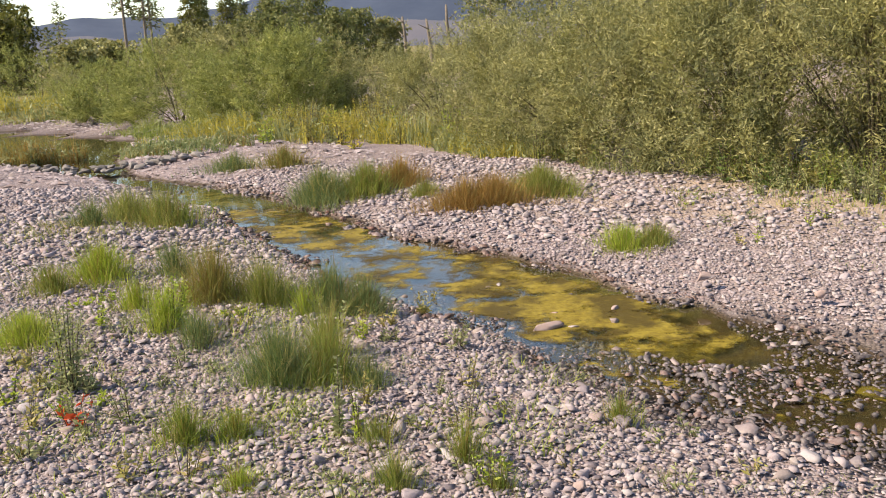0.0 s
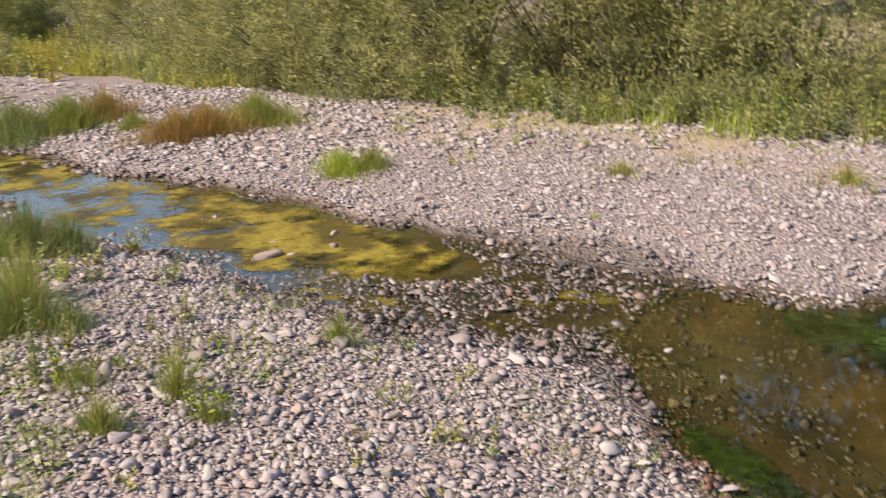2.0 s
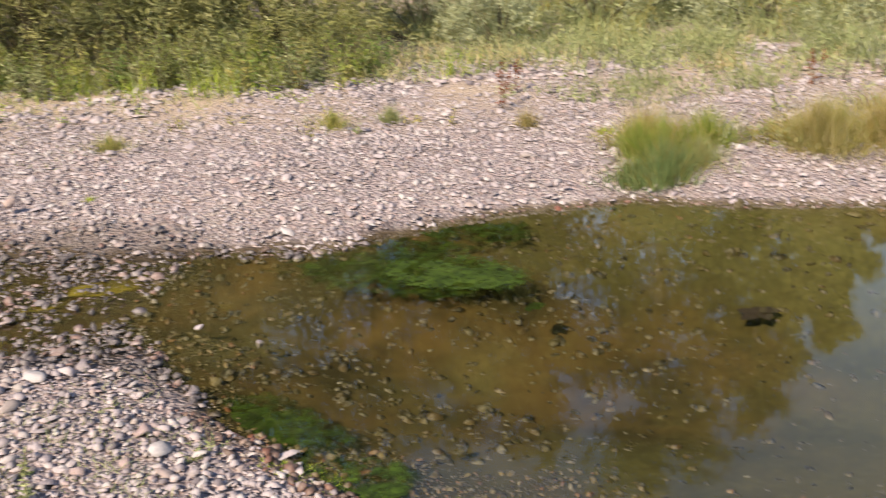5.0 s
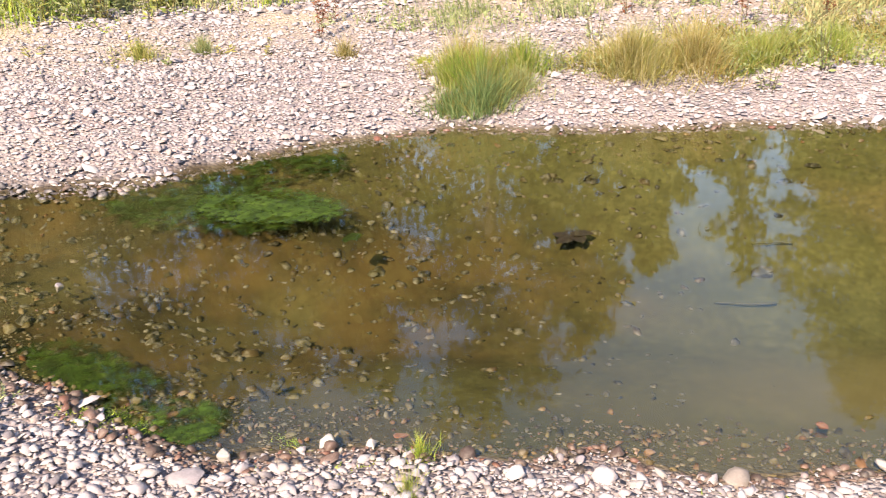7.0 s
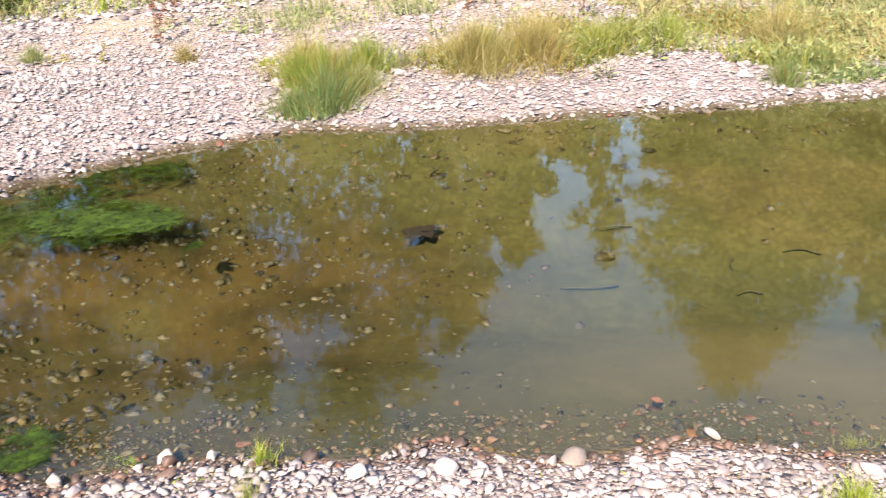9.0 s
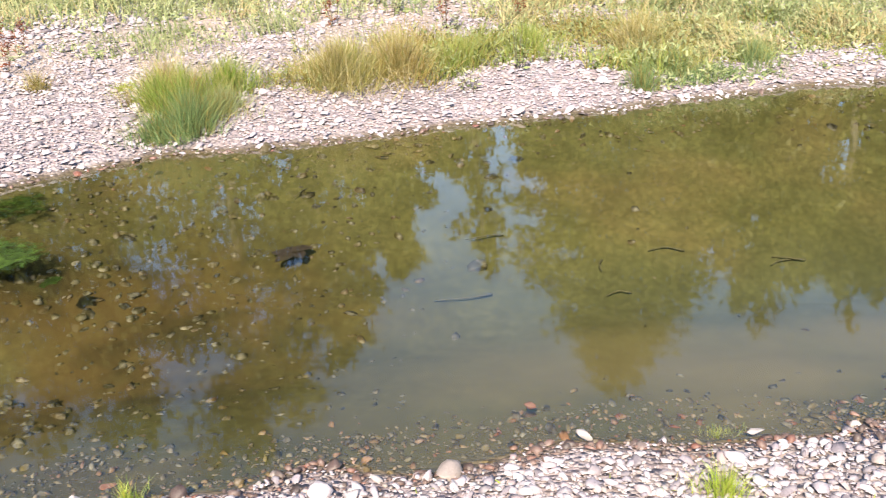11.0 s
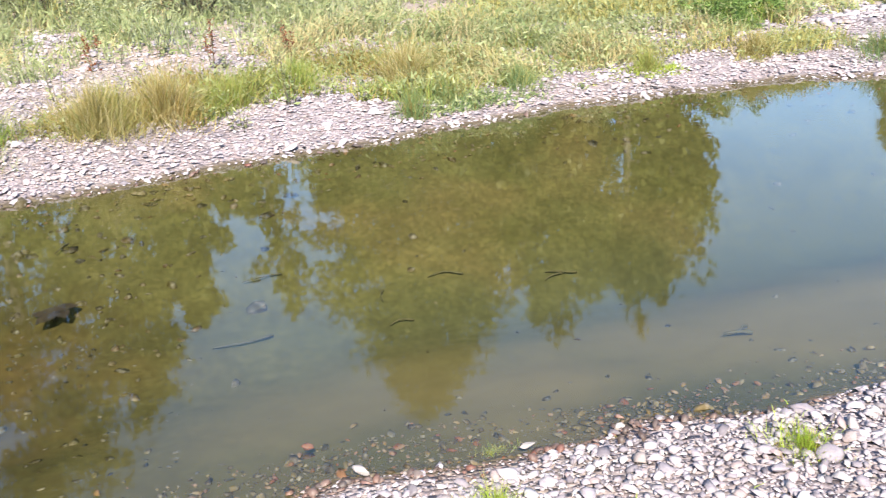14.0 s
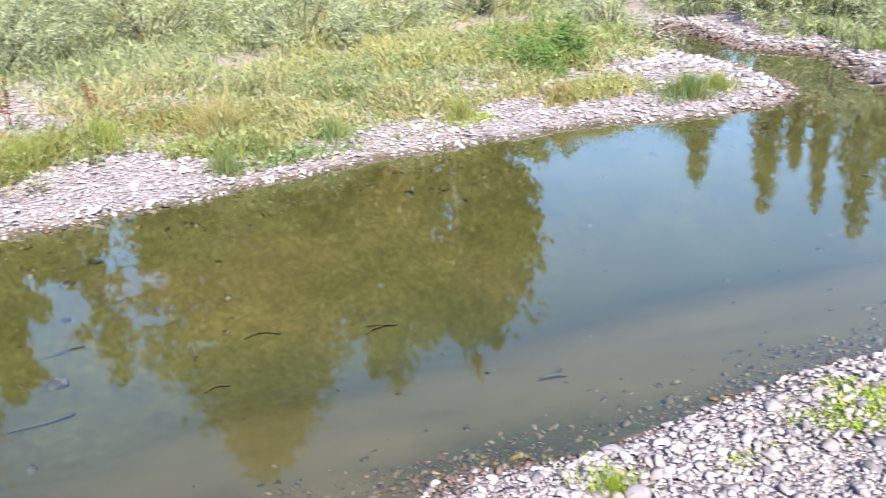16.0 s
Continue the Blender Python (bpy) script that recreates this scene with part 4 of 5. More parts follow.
for k, (x, y, tall, rad, n, mat) in enumerate([(-2.9, 25.6, 2.6, 1.9, 22000, WILLOW_G), (-5.9, 28.6, 2.4, 1.6, 11000, WILLOW_G), (-8.9, 32.0, 1.7, 1.4, 8000, WILLOW_G), (-0.3, 26.6, 1.9, 1.4, 10000, WILLOW),
                                               (-5.0, 33.0, 2.8, 2.2, 9000, WILLOW), (-2.0, 32.0, 2.3, 2.2, 9000, WILLOW), (1.4, 30.0, 1.9, 1.8, 7000, WILLOW), (-10.5, 38.0, 1.9, 2.0, 6000, WILLOW_G),
                                               (-7.8, 39.0, 2.4, 2.0, 6000, WILLOW), (-14.8, 44.0, 2.2, 2.2, 6000, WILLOW_G), (-17.8, 46.0, 3.0, 2.4, 7000, WILLOW_G), (2.6, 24.5, 2.2, 1.6, 7000, WILLOW),
                                               (-12.6, 42.0, 1.7, 1.8, 5000, WILLOW), (4.5, 36.0, 2.4, 2.5, 5000, WILLOW)]):
    shrub("willow", x, y, "rounded green willow bush beyond the stream", "willow", 530 + k, tall, rad * 1.12, 16, int(n * (2.3 if k < 4 else 1.5)), 0.1, mat, "distant willows", low=0.3, skirted=0.2)
for k, (x, y, tall, rad, n) in enumerate([(9.2, 8.2, 1.3, 1.0, 5000), (10.6, 6.6, 1.3, 1.1, 5000), (11.3, 4.6, 1.4, 1.1, 5000), (10.9, 2.9, 1.25, 0.9, 5000), (12.3, 1.6, 1.2, 1.0, 4500), (11.6, -0.2, 0.85, 0.6, 3000),
                                          (13.0, 3.4, 1.9, 1.2, 5000), (14.6, 0.2, 1.2, 1.0, 3500), (12.6, -1.2, 0.7, 0.6, 2000), (14.2, -2.6, 0.9, 0.8, 2600), (12.0, -6.6, 0.8, 0.8, 2500), (10.9, -7.2, 0.8, 0.7, 2500),
                                          (15.5, -3.8, 1.1, 0.9, 2500), (14.6, -5.9, 0.9, 0.9, 2500), (9.0, 6.9, 0.8, 0.7, 2800)]):
    shrub("silver_shrub", x, y, "silvery grey-green low shrub in the bank meadow", "shrub", 560 + k, tall, rad, 20, int(n * 1.7), 0.068, SILVER, "silver shrubs", low=0.15)
shrub("green_bush", 9.85, -2.35, "low dense fresh green bush in the meadow", "shrub", 580, 0.36, 0.5, 34, 5200, 0.055, BUSH, low=0.05)
shrub("brush_bush", 12.6, -4.0, "pale yellow-green bush above the cut bank", "shrub", 581, 0.9, 0.45, 22, 1800, 0.06, SILVER, low=0.2)

for k, (x, y, tall, rad, mat) in enumerate([(13.2, -6.2, 0.8, 0.8, SILVER), (12.2, -7.4, 0.8, 0.7, SILVER), (13.6, -7.6, 0.7, 0.8, SILVER), (15.0, -6.4, 1.0, 1.0, SILVER), (14.9, -8.6, 1.5, 1.0, DUSK), (16.3, -9.6, 1.6, 1.1, DUSK),
                                            (16.6, -8.0, 1.3, 1.1, DUSK), (16.9, -5.6, 1.2, 1.2, SILVER), (17.8, -7.0, 1.3, 1.2, SILVER), (11.2, -8.2, 0.7, 0.8, SILVER)]):
    shrub("bank_shrub", x, y, "pale silvery shrub on the opposite bank" if mat is SILVER else "dark green shrub on the opposite bank", "shrub", 590 + k, tall, rad, 16, 3000, 0.09, mat, "shrubs of the opposite bank", low=0.15)
heap = thing("driftwood_pile", 12.0, -4.35, "heap of bare grey-brown driftwood and brush", "driftwood")
r = np.random.RandomState(95)
for k in range(26):
    u = np.linspace(0, 1, 5)
    a, n = r.normal(-0.5, 0.5), r.uniform(0.4, 1.1)
    p = np.array([r.normal(0, 0.45), r.normal(0, 0.12) , 0.05 + 0.12 * r.uniform(0, 1)])
    line = p + np.stack([math.cos(a) * n * (u - 0.5), math.sin(a) * n * (u - 0.5), 0.1 * r.normal() * (u - 0.5) + 0.02 * np.sin(u * 5)], 1)
    part("branch", shape("branch", *tube(line, r.uniform(0.008, 0.02) * (1 - 0.6 * u), 5), DEAD, True), heap)

# ---- grass stands ----
sward("dry grass and herbs on the opposite bank", 650, 12.6, -7.0, 2.6, 0.9, -20, 4200, 0.4, HERB, 0.012, gaps=0.25, second=SILVER)
sward("dry grass and herbs on the opposite bank", 651, 14.6, -7.0, 2.4, 1.6, 0, 3600, 0.45, HERB, 0.014, gaps=0.2, second=YELLOW)
sward("dry grass and herbs on the opposite bank", 652, 14.2, -4.0, 2.0, 0.8, 0, 2800, 0.4, HERB, 0.013, gaps=0.2, second=SILVER)
sward("yellow-green grass and goldenrod before the willows", 601, 0.6, 19.0, 2.0, 0.9, -45, 2400, 0.75, GOLD, 0.016, second=HERB)
sward("yellow-green grass and goldenrod before the willows", 602, -1.5, 21.3, 2.0, 1.1, -40, 2600, 0.8, GOLD, 0.016, second=HERB)
sward("dry yellow herbs at the foot of the willows", 603, 1.7, 16.0, 1.8, 0.5, -58, 3600, 0.62, GOLD, 0.013, second=HERB)
sward("fresh green grass at the foot of the willows", 604, 4.0, 12.3, 2.1, 0.5, -48, 1000, 0.36, HERB, 0.009, gaps=0.5, second=YELLOW)
sward("fresh green grass at the foot of the willows", 605, 5.2, 9.6, 1.9, 0.5, -52, 500, 0.38, HERB, 0.009, gaps=0.5, second=YELLOW)
sward("tall fresh green weeds before the willows", 654, 4.7, 11.6, 1.5, 0.4, -55, 800, 0.62, GREEN, 0.013, gaps=0.62, second=BRIGHT)
sward("tall fresh green weeds before the willows", 655, 5.75, 9.2, 1.6, 0.45, -62, 1000, 0.66, GREEN, 0.012, gaps=0.62, second=HERB)
sward("tall fresh green weeds before the willows", 656, 6.7, 7.3, 1.3, 0.5, -50, 1300, 0.5, BRIGHT, 0.011, gaps=0.7, second=HERB)
sward("mixed yellowing grass at the foot of the willows", 606, 5.5, 8.3, 2.0, 0.45, -50, 1100, 0.36, BRIGHT, 0.010, gaps=0.75, second=YELLOW)
sward("dry sparse grass along the gravel's edge", 607, 4.6, 9.0, 2.2, 0.35, -55, 600, 0.16, YELLOW, 0.009, gaps=0.45)
sward("green grass along the upstream bank", 608, -4.6, 20.6, 2.2, 0.9, -15, 2600, 0.42, BLUE, 0.016, second=BROWN)
sward("green grass along the upstream bank", 609, -6.4, 25.8, 2.6, 1.0, -30, 2400, 0.6, GREEN, 0.02)
sward("tawny grass standing in the upstream pool", 610, -8.3, 21.0, 1.5, 0.9, 0, 3000, 0.85, BROWN, 0.02, shore=-5, second=ORANGE)
sward("dry golden grass on the far flat", 611, -13.8, 38.0, 3.2, 2.2, 0, 3600, 1.25, GOLD, 0.035)
sward("dry golden grass on the far flat", 612, -11.0, 34.5, 3.0, 1.6, 0, 1800, 0.6, YELLOW, 0.03)
sward("dry golden grass below the distant willows", 613, -2.6, 22.8, 2.6, 1.2, -10, 2600, 0.7, GOLD, 0.02)
sward("yellow-green weeds on the gravel flat", 614, 8.2, 6.3, 2.6, 0.9, -45, 3000, 0.42, HERB, 0.010, 0.6, gaps=0.4, second=TAN)
sward("pale green weeds on the gravel flat", 615, 9.6, 4.3, 1.8, 1.2, -60, 3600, 0.42, HERB, 0.010, 0.6, gaps=0.3, second=TAN)
sward("yellow-green weeds on the gravel flat", 616, 7.7, 4.1, 1.3, 0.45, -50, 1100, 0.28, HERB, 0.009, gaps=0.5)
sward("tall tawny and green grass along the pool", 617, 8.1, 0.9, 1.6, 0.45, -62, 4600, 0.32, BROWN, 0.008, 0.75, gaps=0.3, second=GREEN)
sward("mixed tawny and green grass along the far bank", 653, 7.0, 2.15, 1.0, 0.32, -48, 2600, 0.28, BROWN, 0.008, 0.75, gaps=0.35, second=GREEN)
sward("straw-coloured meadow grass on the far bank", 618, 9.5, 0.5, 1.7, 0.8, -62, 5500, 0.40, TAN, 0.009, 0.7, gaps=0.35, second=HERB)
sward("green meadow grass on the far bank", 619, 8.9, -0.9, 1.5, 0.6, -65, 4600, 0.32, TAN, 0.009, 0.7, gaps=0.25, second=HERB)
sward("straw-coloured meadow grass on the far bank", 620, 10.6, -1.0, 1.8, 1.2, -60, 6000, 0.40, YELLOW, 0.010, 0.7, gaps=0.2, second=SILVER)
sward("green meadow grass beside the river bend", 621, 11.3, -2.8, 1.8, 1.0, -40, 5500, 0.34, YELLOW, 0.010, 0.7, gaps=0.2, second=GREEN)
sward("tawny meadow grass beside the river bend", 622, 10.3, -3.1, 1.3, 0.5, -30, 3000, 0.28, TAN, 0.010, 0.7, gaps=0.2, second=GREEN)
sward("pale herb cover under the silver shrubs", 623, 11.0, 2.4, 2.4, 1.6, -60, 5500, 0.5, HERB, 0.011, 0.6, gaps=0.2, second=SILVER)
sward("pale herb cover under the silver shrubs", 624, 13.4, -0.6, 2.6, 1.6, -60, 4000, 0.5, HERB, 0.013, gaps=0.2, second=YELLOW)
sward("green grass on the opposite spit", 625, 10.6, -6.6, 1.0, 0.5, 20, 1800, 0.3, GREEN, 0.010, gaps=0.2)
sward("blue-green sedge fringe along the far shore", 660, 7.42, -0.25, 0.75, 0.16, -64, 2000, 0.22, BLUE, 0.008, 0.7, gaps=0.45, second=GREEN)
sward("green and tawny grass behind the far shore", 661, 7.85, -0.15, 1.15, 0.26, -65, 3400, 0.3, GREEN, 0.008, 0.75, gaps=0.3, second=BROWN)
sward("tawny grass behind the far shore", 662, 8.3, -0.7, 1.4, 0.34, -66, 4000, 0.32, TAN, 0.008, 0.75, gaps=0.3, second=YELLOW)
sward("low bright green weeds on the far shore", 663, 8.05, -1.25, 0.5, 0.16, -66, 1600, 0.06, BRIGHT, 0.010, 0.9, name="clover", gaps=0.3)
sward("tawny grass at the pool's bend", 626, 8.75, -2.75, 0.55, 0.22, -65, 900, 0.24, YELLOW, 0.008)
sward("pale green weeds behind the gravel flat", 640, 10.5, 7.6, 2.4, 1.6, -50, 5000, 0.6, HERB, 0.014, gaps=0.2, second=YELLOW)
sward("pale green weeds behind the gravel flat", 641, 12.8, 5.6, 2.4, 2.0, -60, 5000, 0.7, HERB, 0.016, gaps=0.2, second=YELLOW)
sward("pale green weeds behind the gravel flat", 642, 15.5, 2.0, 3.0, 2.4, -70, 4500, 0.6, HERB, 0.018, gaps=0.2, second=YELLOW)
sward("dry grass under the cottonwoods", 643, 19.0, -2.0, 3.0, 4.0, 0, 3500, 0.5, YELLOW, 0.022, gaps=0.2, second=HERB)
sward("low bright clover on the near bank", 627, 3.22, -1.95, 0.40, 0.20, -60, 2600, 0.07, BRIGHT, 0.010, 0.9, name="clover", gaps=0.3)
sward("low bright clover on the near bank", 628, 2.75, -2.35, 0.35, 0.16, -60, 1000, 0.06, BRIGHT, 0.010, 0.9, name="clover", gaps=0.35)
sward("moss and tiny weeds at the water's edge", 629, 2.08, 1.72, 0.26, 0.1, -55, 900, 0.05, BRIGHT, 0.007, 0.9, name="clover", gaps=0.35)
sward("moss and tiny weeds at the water's edge", 657, 2.14, 2.02, 0.2, 0.09, -60, 800, 0.045, BRIGHT, 0.007, 0.9, name="clover", gaps=0.35, second=YELLOW, shore=-0.1)
sward("moss and tiny weeds at the water's edge", 658, 2.0, 2.5, 0.2, 0.1, -70, 700, 0.045, BRIGHT, 0.007, 0.9, name="clover", gaps=0.35, shore=-0.1)
sward("moss and tiny weeds at the water's edge", 659, 3.3, -1.0, 0.5, 0.07, -68, 700, 0.04, BRIGHT, 0.007, 0.9, name="clover", gaps=0.5, second=YELLOW, shore=0.02)
sward("thin scattered seedlings on the gravel", 630, -1.0, 5.0, 1.9, 2.1, 0, 9500, 0.15, HERB, 0.0055, 1.0, name="seedlings", gaps=0.42, second=BRIGHT)
sward("thin pale seedlings on the upstream gravel", 634, -3.6, 9.6, 2.6, 2.4, 0, 4500, 0.17, GREEN, 0.009, 1.0, name="seedlings", gaps=0.45, second=YELLOW)
sward("thin scattered seedlings on the gravel", 635, 0.7, 3.2, 1.3, 1.1, 0, 3600, 0.09, HERB, 0.005, 1.2, name="seedlings", gaps=0.5, second=YELLOW)
sward("thin scattered seedlings on the gravel", 631, 3.9, 7.6, 2.6, 0.8, -45, 700, 0.10, HERB, 0.008, 0.8, name="seedlings", gaps=0.6)
sward("thin scattered seedlings on the gravel", 632, 2.1, 0.5, 1.6, 0.4, -65, 500, 0.06, BRIGHT, 0.006, 0.8, name="seedlings", gaps=0.6)

# ---- single tufts on the gravel: x, y, radius, height, blades, material, look ----
TUFTS = [
    (-2.50, 6.15, 0.22, 0.21, 520, BRIGHT, "low rounded bright green cushion of horsetail"), (-2.54, 8.10, 0.24, 0.30, 420, BRIGHT, "bright yellow-green grass tuft on gravel"),
    (-2.70, 11.3, 0.45, 0.40, 480, GREEN, "loose green grass clump on gravel"), (-3.20, 11.6, 0.35, 0.38, 300, GREEN, "loose green grass clump on gravel"),
    (-2.85, 7.75, 0.20, 0.24, 220, GREEN, "thin olive grass tuft on gravel"), (-1.46, 7.22, 0.19, 0.42, 420, BROWN, "upright olive-brown sedge tuft"),
    (-1.06, 7.14, 0.20, 0.36, 360, GREEN, "thin green sedge tuft"), (-0.58, 7.02, 0.26, 0.33, 560, BLUE, "dark green sedge tuft beside the stream"),
    (-0.30, 6.92, 0.18, 0.28, 340, BLUE, "dark green sedge tuft beside the stream"), (-1.66, 6.38, 0.15, 0.36, 160, BRIGHT, "tall bright green weed tuft"),
    (-2.04, 7.16, 0.13, 0.27, 150, BRIGHT, "yellow-green weed tuft on gravel"), (-0.74, 6.76, 0.07, 0.24, 90, BRIGHT, "slim bright green tuft"),
    (-0.76, 5.14, 0.20, 0.33, 520, BLUE, "dense dark green sedge tuft on gravel"), (-0.50, 5.16, 0.17, 0.30, 420, GREEN, "dense green sedge tuft on gravel"),
    (-0.52, 5.68, 0.12, 0.36, 160, GREEN, "upright thin green tuft on gravel"), (-1.38, 6.06, 0.15, 0.23, 160, BLUE, "small dark green tuft on gravel"),
    (-1.14, 4.36, 0.12, 0.20, 220, GREEN, "small green grass tuft among cobbles"), (-0.80, 3.82, 0.11, 0.12, 150, BRIGHT, "small bright leafy tuft among cobbles"),
    (-0.14, 3.74, 0.09, 0.16, 170, GREEN, "small green grass tuft among cobbles"), (0.18, 3.94, 0.07, 0.24, 120, GREEN, "slim upright grass tuft among cobbles"),
    (-0.21, 4.20, 0.15, 0.15, 130, GREEN, "sparse low weed patch among cobbles"), (-0.26, 5.00, 0.14, 0.20, 150, BLUE, "thin grey-green tuft on gravel"),
    (-0.90, 4.42, 0.13, 0.16, 150, GREEN, "low green weed among cobbles"), (-3.45, 11.0, 0.20, 0.34, 180, BLUE, "thin grey-green tuft on gravel"),
    (-1.93, 8.10, 0.15, 0.32, 180, BLUE, "thin grey-green tuft on gravel"), (0.30, 3.67, 0.08, 0.12, 80, GREEN, "sparse seedling tuft among cobbles"), (0.99, 4.38, 0.09, 0.18, 110, GREEN, "sparse weed tuft by the water"),
    (-0.95, 12.8, 0.48, 0.50, 900, BLUE, "dense blue-green sedge clump beside the stream"), (-0.35, 12.9, 0.46, 0.46, 800, GREEN, "dense green sedge clump beside the stream"),
    (0.10, 13.2, 0.42, 0.46, 520, ORANGE, "tawny sedge clump beside the stream"), (0.80, 11.1, 0.36, 0.33, 620, ORANGE, "rusty brown sedge clump on gravel"), (1.18, 11.2, 0.36, 0.35, 620, ORANGE, "rusty brown sedge clump on gravel"),
    (1.78, 11.6, 0.44, 0.40, 1100, GREEN, "deep green sedge clump on gravel"), (2.05, 8.55, 0.24, 0.28, 420, BRIGHT, "rounded fresh green tuft on the gravel bar"),
    (2.32, 8.50, 0.20, 0.24, 320, GREEN, "rounded fresh green tuft on the gravel bar"), (0.41, 12.3, 0.22, 0.24, 260, GREEN, "low olive tuft on gravel"), (-2.67, 16.6, 0.45, 0.36, 360, BLUE, "low green clump upstream"),
    (-1.76, 16.1, 0.35, 0.42, 320, BROWN, "tawny grass clump upstream"), (4.07, 7.0, 0.15, 0.17, 150, YELLOW, "small dry yellow tuft on the gravel bar"), (5.42, 5.88, 0.13, 0.18, 150, YELLOW, "small dry yellow tuft on the gravel bar"),
    (5.80, 5.60, 0.10, 0.19, 140, HERB, "small yellow-green tuft on the gravel bar"), (6.10, 4.45, 0.09, 0.18, 90, BROWN, "small tawny tuft on the gravel bar"), (6.27, 3.86, 0.14, 0.07, 130, BRIGHT, "flat bright green weed on the gravel bar"),
    (5.70, 3.06, 0.20, 0.30, 900, BLUE, "tall dense blue-green sedge clump at the pool's edge"), (5.90, 3.18, 0.18, 0.36, 520, GREEN, "tall green sedge clump at the pool's edge"),
    (6.35, 3.10, 0.25, 0.30, 380, GREEN, "mixed green and tawny clump"), (6.15, 3.45, 0.22, 0.36, 320, BROWN, "loose tawny grass clump on the bank"), (6.62, 2.42, 0.30, 0.38, 520, BROWN, "tawny gold grass clump on the bank"),
    (6.95, 2.05, 0.30, 0.38, 520, BROWN, "tawny gold grass clump on the bank"), (6.80, 2.35, 0.25, 0.33, 420, YELLOW, "yellow grass clump on the bank"), (7.25, 1.65, 0.26, 0.26, 380, GREEN, "green grass clump on the bank"),
    (7.60, 1.25, 0.26, 0.26, 380, GREEN, "green grass clump on the bank"), (7.10, 0.34, 0.11, 0.22, 260, BLUE, "small blue-green sedge tuft on the shore"), (7.45, 0.15, 0.22, 0.2, 420, BLUE, "blue-green sedge clump on the shore"),
    (7.78, -0.42, 0.18, 0.2, 320, BLUE, "blue-green sedge clump on the shore"), (7.95, 0.45, 0.26, 0.34, 420, BROWN, "tawny grass clump on the shore"), (8.22, -1.46, 0.18, 0.20, 260, GREEN, "low green tuft on the shore"),
    (8.60, -2.40, 0.22, 0.22, 300, BROWN, "low tawny tuft on the shore"), (8.60, -3.50, 0.26, 0.26, 420, BLUE, "blue-green grass clump on the gravel point"), (8.80, -3.85, 0.18, 0.20, 260, GREEN, "green grass clump on the gravel point"),
    (2.62, -0.22, 0.08, 0.12, 150, BRIGHT, "small bright green tuft on the near shore"), (2.92, -1.14, 0.12, 0.09, 260, BRIGHT, "small bright green tuft on the near shore"), (2.30, 1.45, 0.05, 0.12, 50, BRIGHT, "thin seedling tuft at the water's edge"),
    (3.05, -0.2, 0.08, 0.035, 200, GREEN, "small dark green water weed at the shore"), (5.55, 3.22, 0.14, 0.22, 320, BLUE, "low green grass clump at the pool's edge"), (6.02, 2.98, 0.16, 0.2, 320, HERB, "low yellowing grass clump at the pool's edge"), (5.95, 3.4, 0.16, 0.3, 320, GREEN, "pale green grass clump at the pool's edge"),
    (2.08, 1.35, 0.06, 0.11, 60, GREEN, "thin seedling tuft on the near shore"), (1.15, 3.2, 0.08, 0.07, 70, HERB, "flat grey-green weed on gravel"), (1.05, 3.75, 0.07, 0.06, 60, HERB, "flat grey-green weed on gravel"),
    (3.35, 6.15, 0.06, 0.06, 60, BRIGHT, "tiny bright green weed by the water"), (1.5, 7.95, 0.10, 0.05, 70, BRIGHT, "tiny bright green weed by the water")]
for k, (x, y, rad, tall, n, mat, words) in enumerate(TUFTS):
    far = math.hypot(x, y)
    few = 3 if far < 7 else 2
    wide = 0.0013 + 0.00042 * far
    ob = thing("grass_tuft", x, y, words, "grass tuft", "grass tufts on the gravel")
    if x < 1.2 and y < 12:
        rad, tall, n = rad * 1.12, tall * 1.22, n * 1.1
    tagged(part("leafage", tuft_mesh(700 + k, rad * 0.95, tall, int(n * 3.0), mat, wide, 0.85 if x > 5.5 and mat in (BROWN, YELLOW) else 0.5, segs=few), ob), kind="stuff")
    dry = BROWN if mat is ORANGE else TAN if mat is BROWN and x > 5.5 else GREEN if mat in (BROWN, YELLOW) else BROWN if k % 3 else YELLOW
    tagged(part("dry_leafage", tuft_mesh(1700 + k, rad * 0.9, tall * 1.12, int(n * (1.5 if dry is TAN else 0.8)), dry, wide * 0.8, 0.6, segs=few), ob, "thin dry tawny blades"), kind="stuff")

# ---- weeds ----
herb("red_leaved_weed", -1.74, 4.62, "low weed with scarlet autumn leaves", "weed", 801, 0.14, 5, 46, 0.075, SCARLET, 0.10)
herb("tall_weed", -1.95, 5.25, "tall thin green weed with small leaves", "weed", 802, 0.62, 6, 520, 0.05, HERB, 0.10, "tall weeds")
herb("tall_weed", -0.40, 4.32, "tall thin green weed with small leaves", "weed", 803, 0.44, 2, 170, 0.05, HERB, 0.04, "tall weeds")
herb("tall_weed", -1.62, 6.42, "tall thin green weed with small leaves", "weed", 804, 0.42, 7, 420, 0.06, BRIGHT, 0.14, "tall weeds")
for k, (x, y, tall) in enumerate([(6.37, 4.90, 0.40), (8.30, 2.06, 0.42), (8.40, 1.40, 0.36), (6.95, 5.2, 0.3), (8.2, 3.0, 0.3)]):
    herb("dock", x, y, "dry rust-brown dock stalk with seed heads", "weed", 810 + k, tall, 3, 40, 0.05, RUST, 0.09, "dock stalks", RUST, "seed_spray")
for k in range(46):
    r = np.random.RandomState(2830 + k)
    x = r.uniform(-2.7, 1.7)
    y = 19.3 - 1.05 * x + r.normal(0, 0.8)
    herb("goldenrod", x, y, "yellow-green goldenrod before the willows", "weed", 2830 + k, r.uniform(0.5, 0.95), 9, 150, 0.11, (GOLD, YELLOW, HERB, BRIGHT)[k % 4], 0.26, "goldenrod plants", GOLD if k % 4 == 0 else None, "flower_spray")
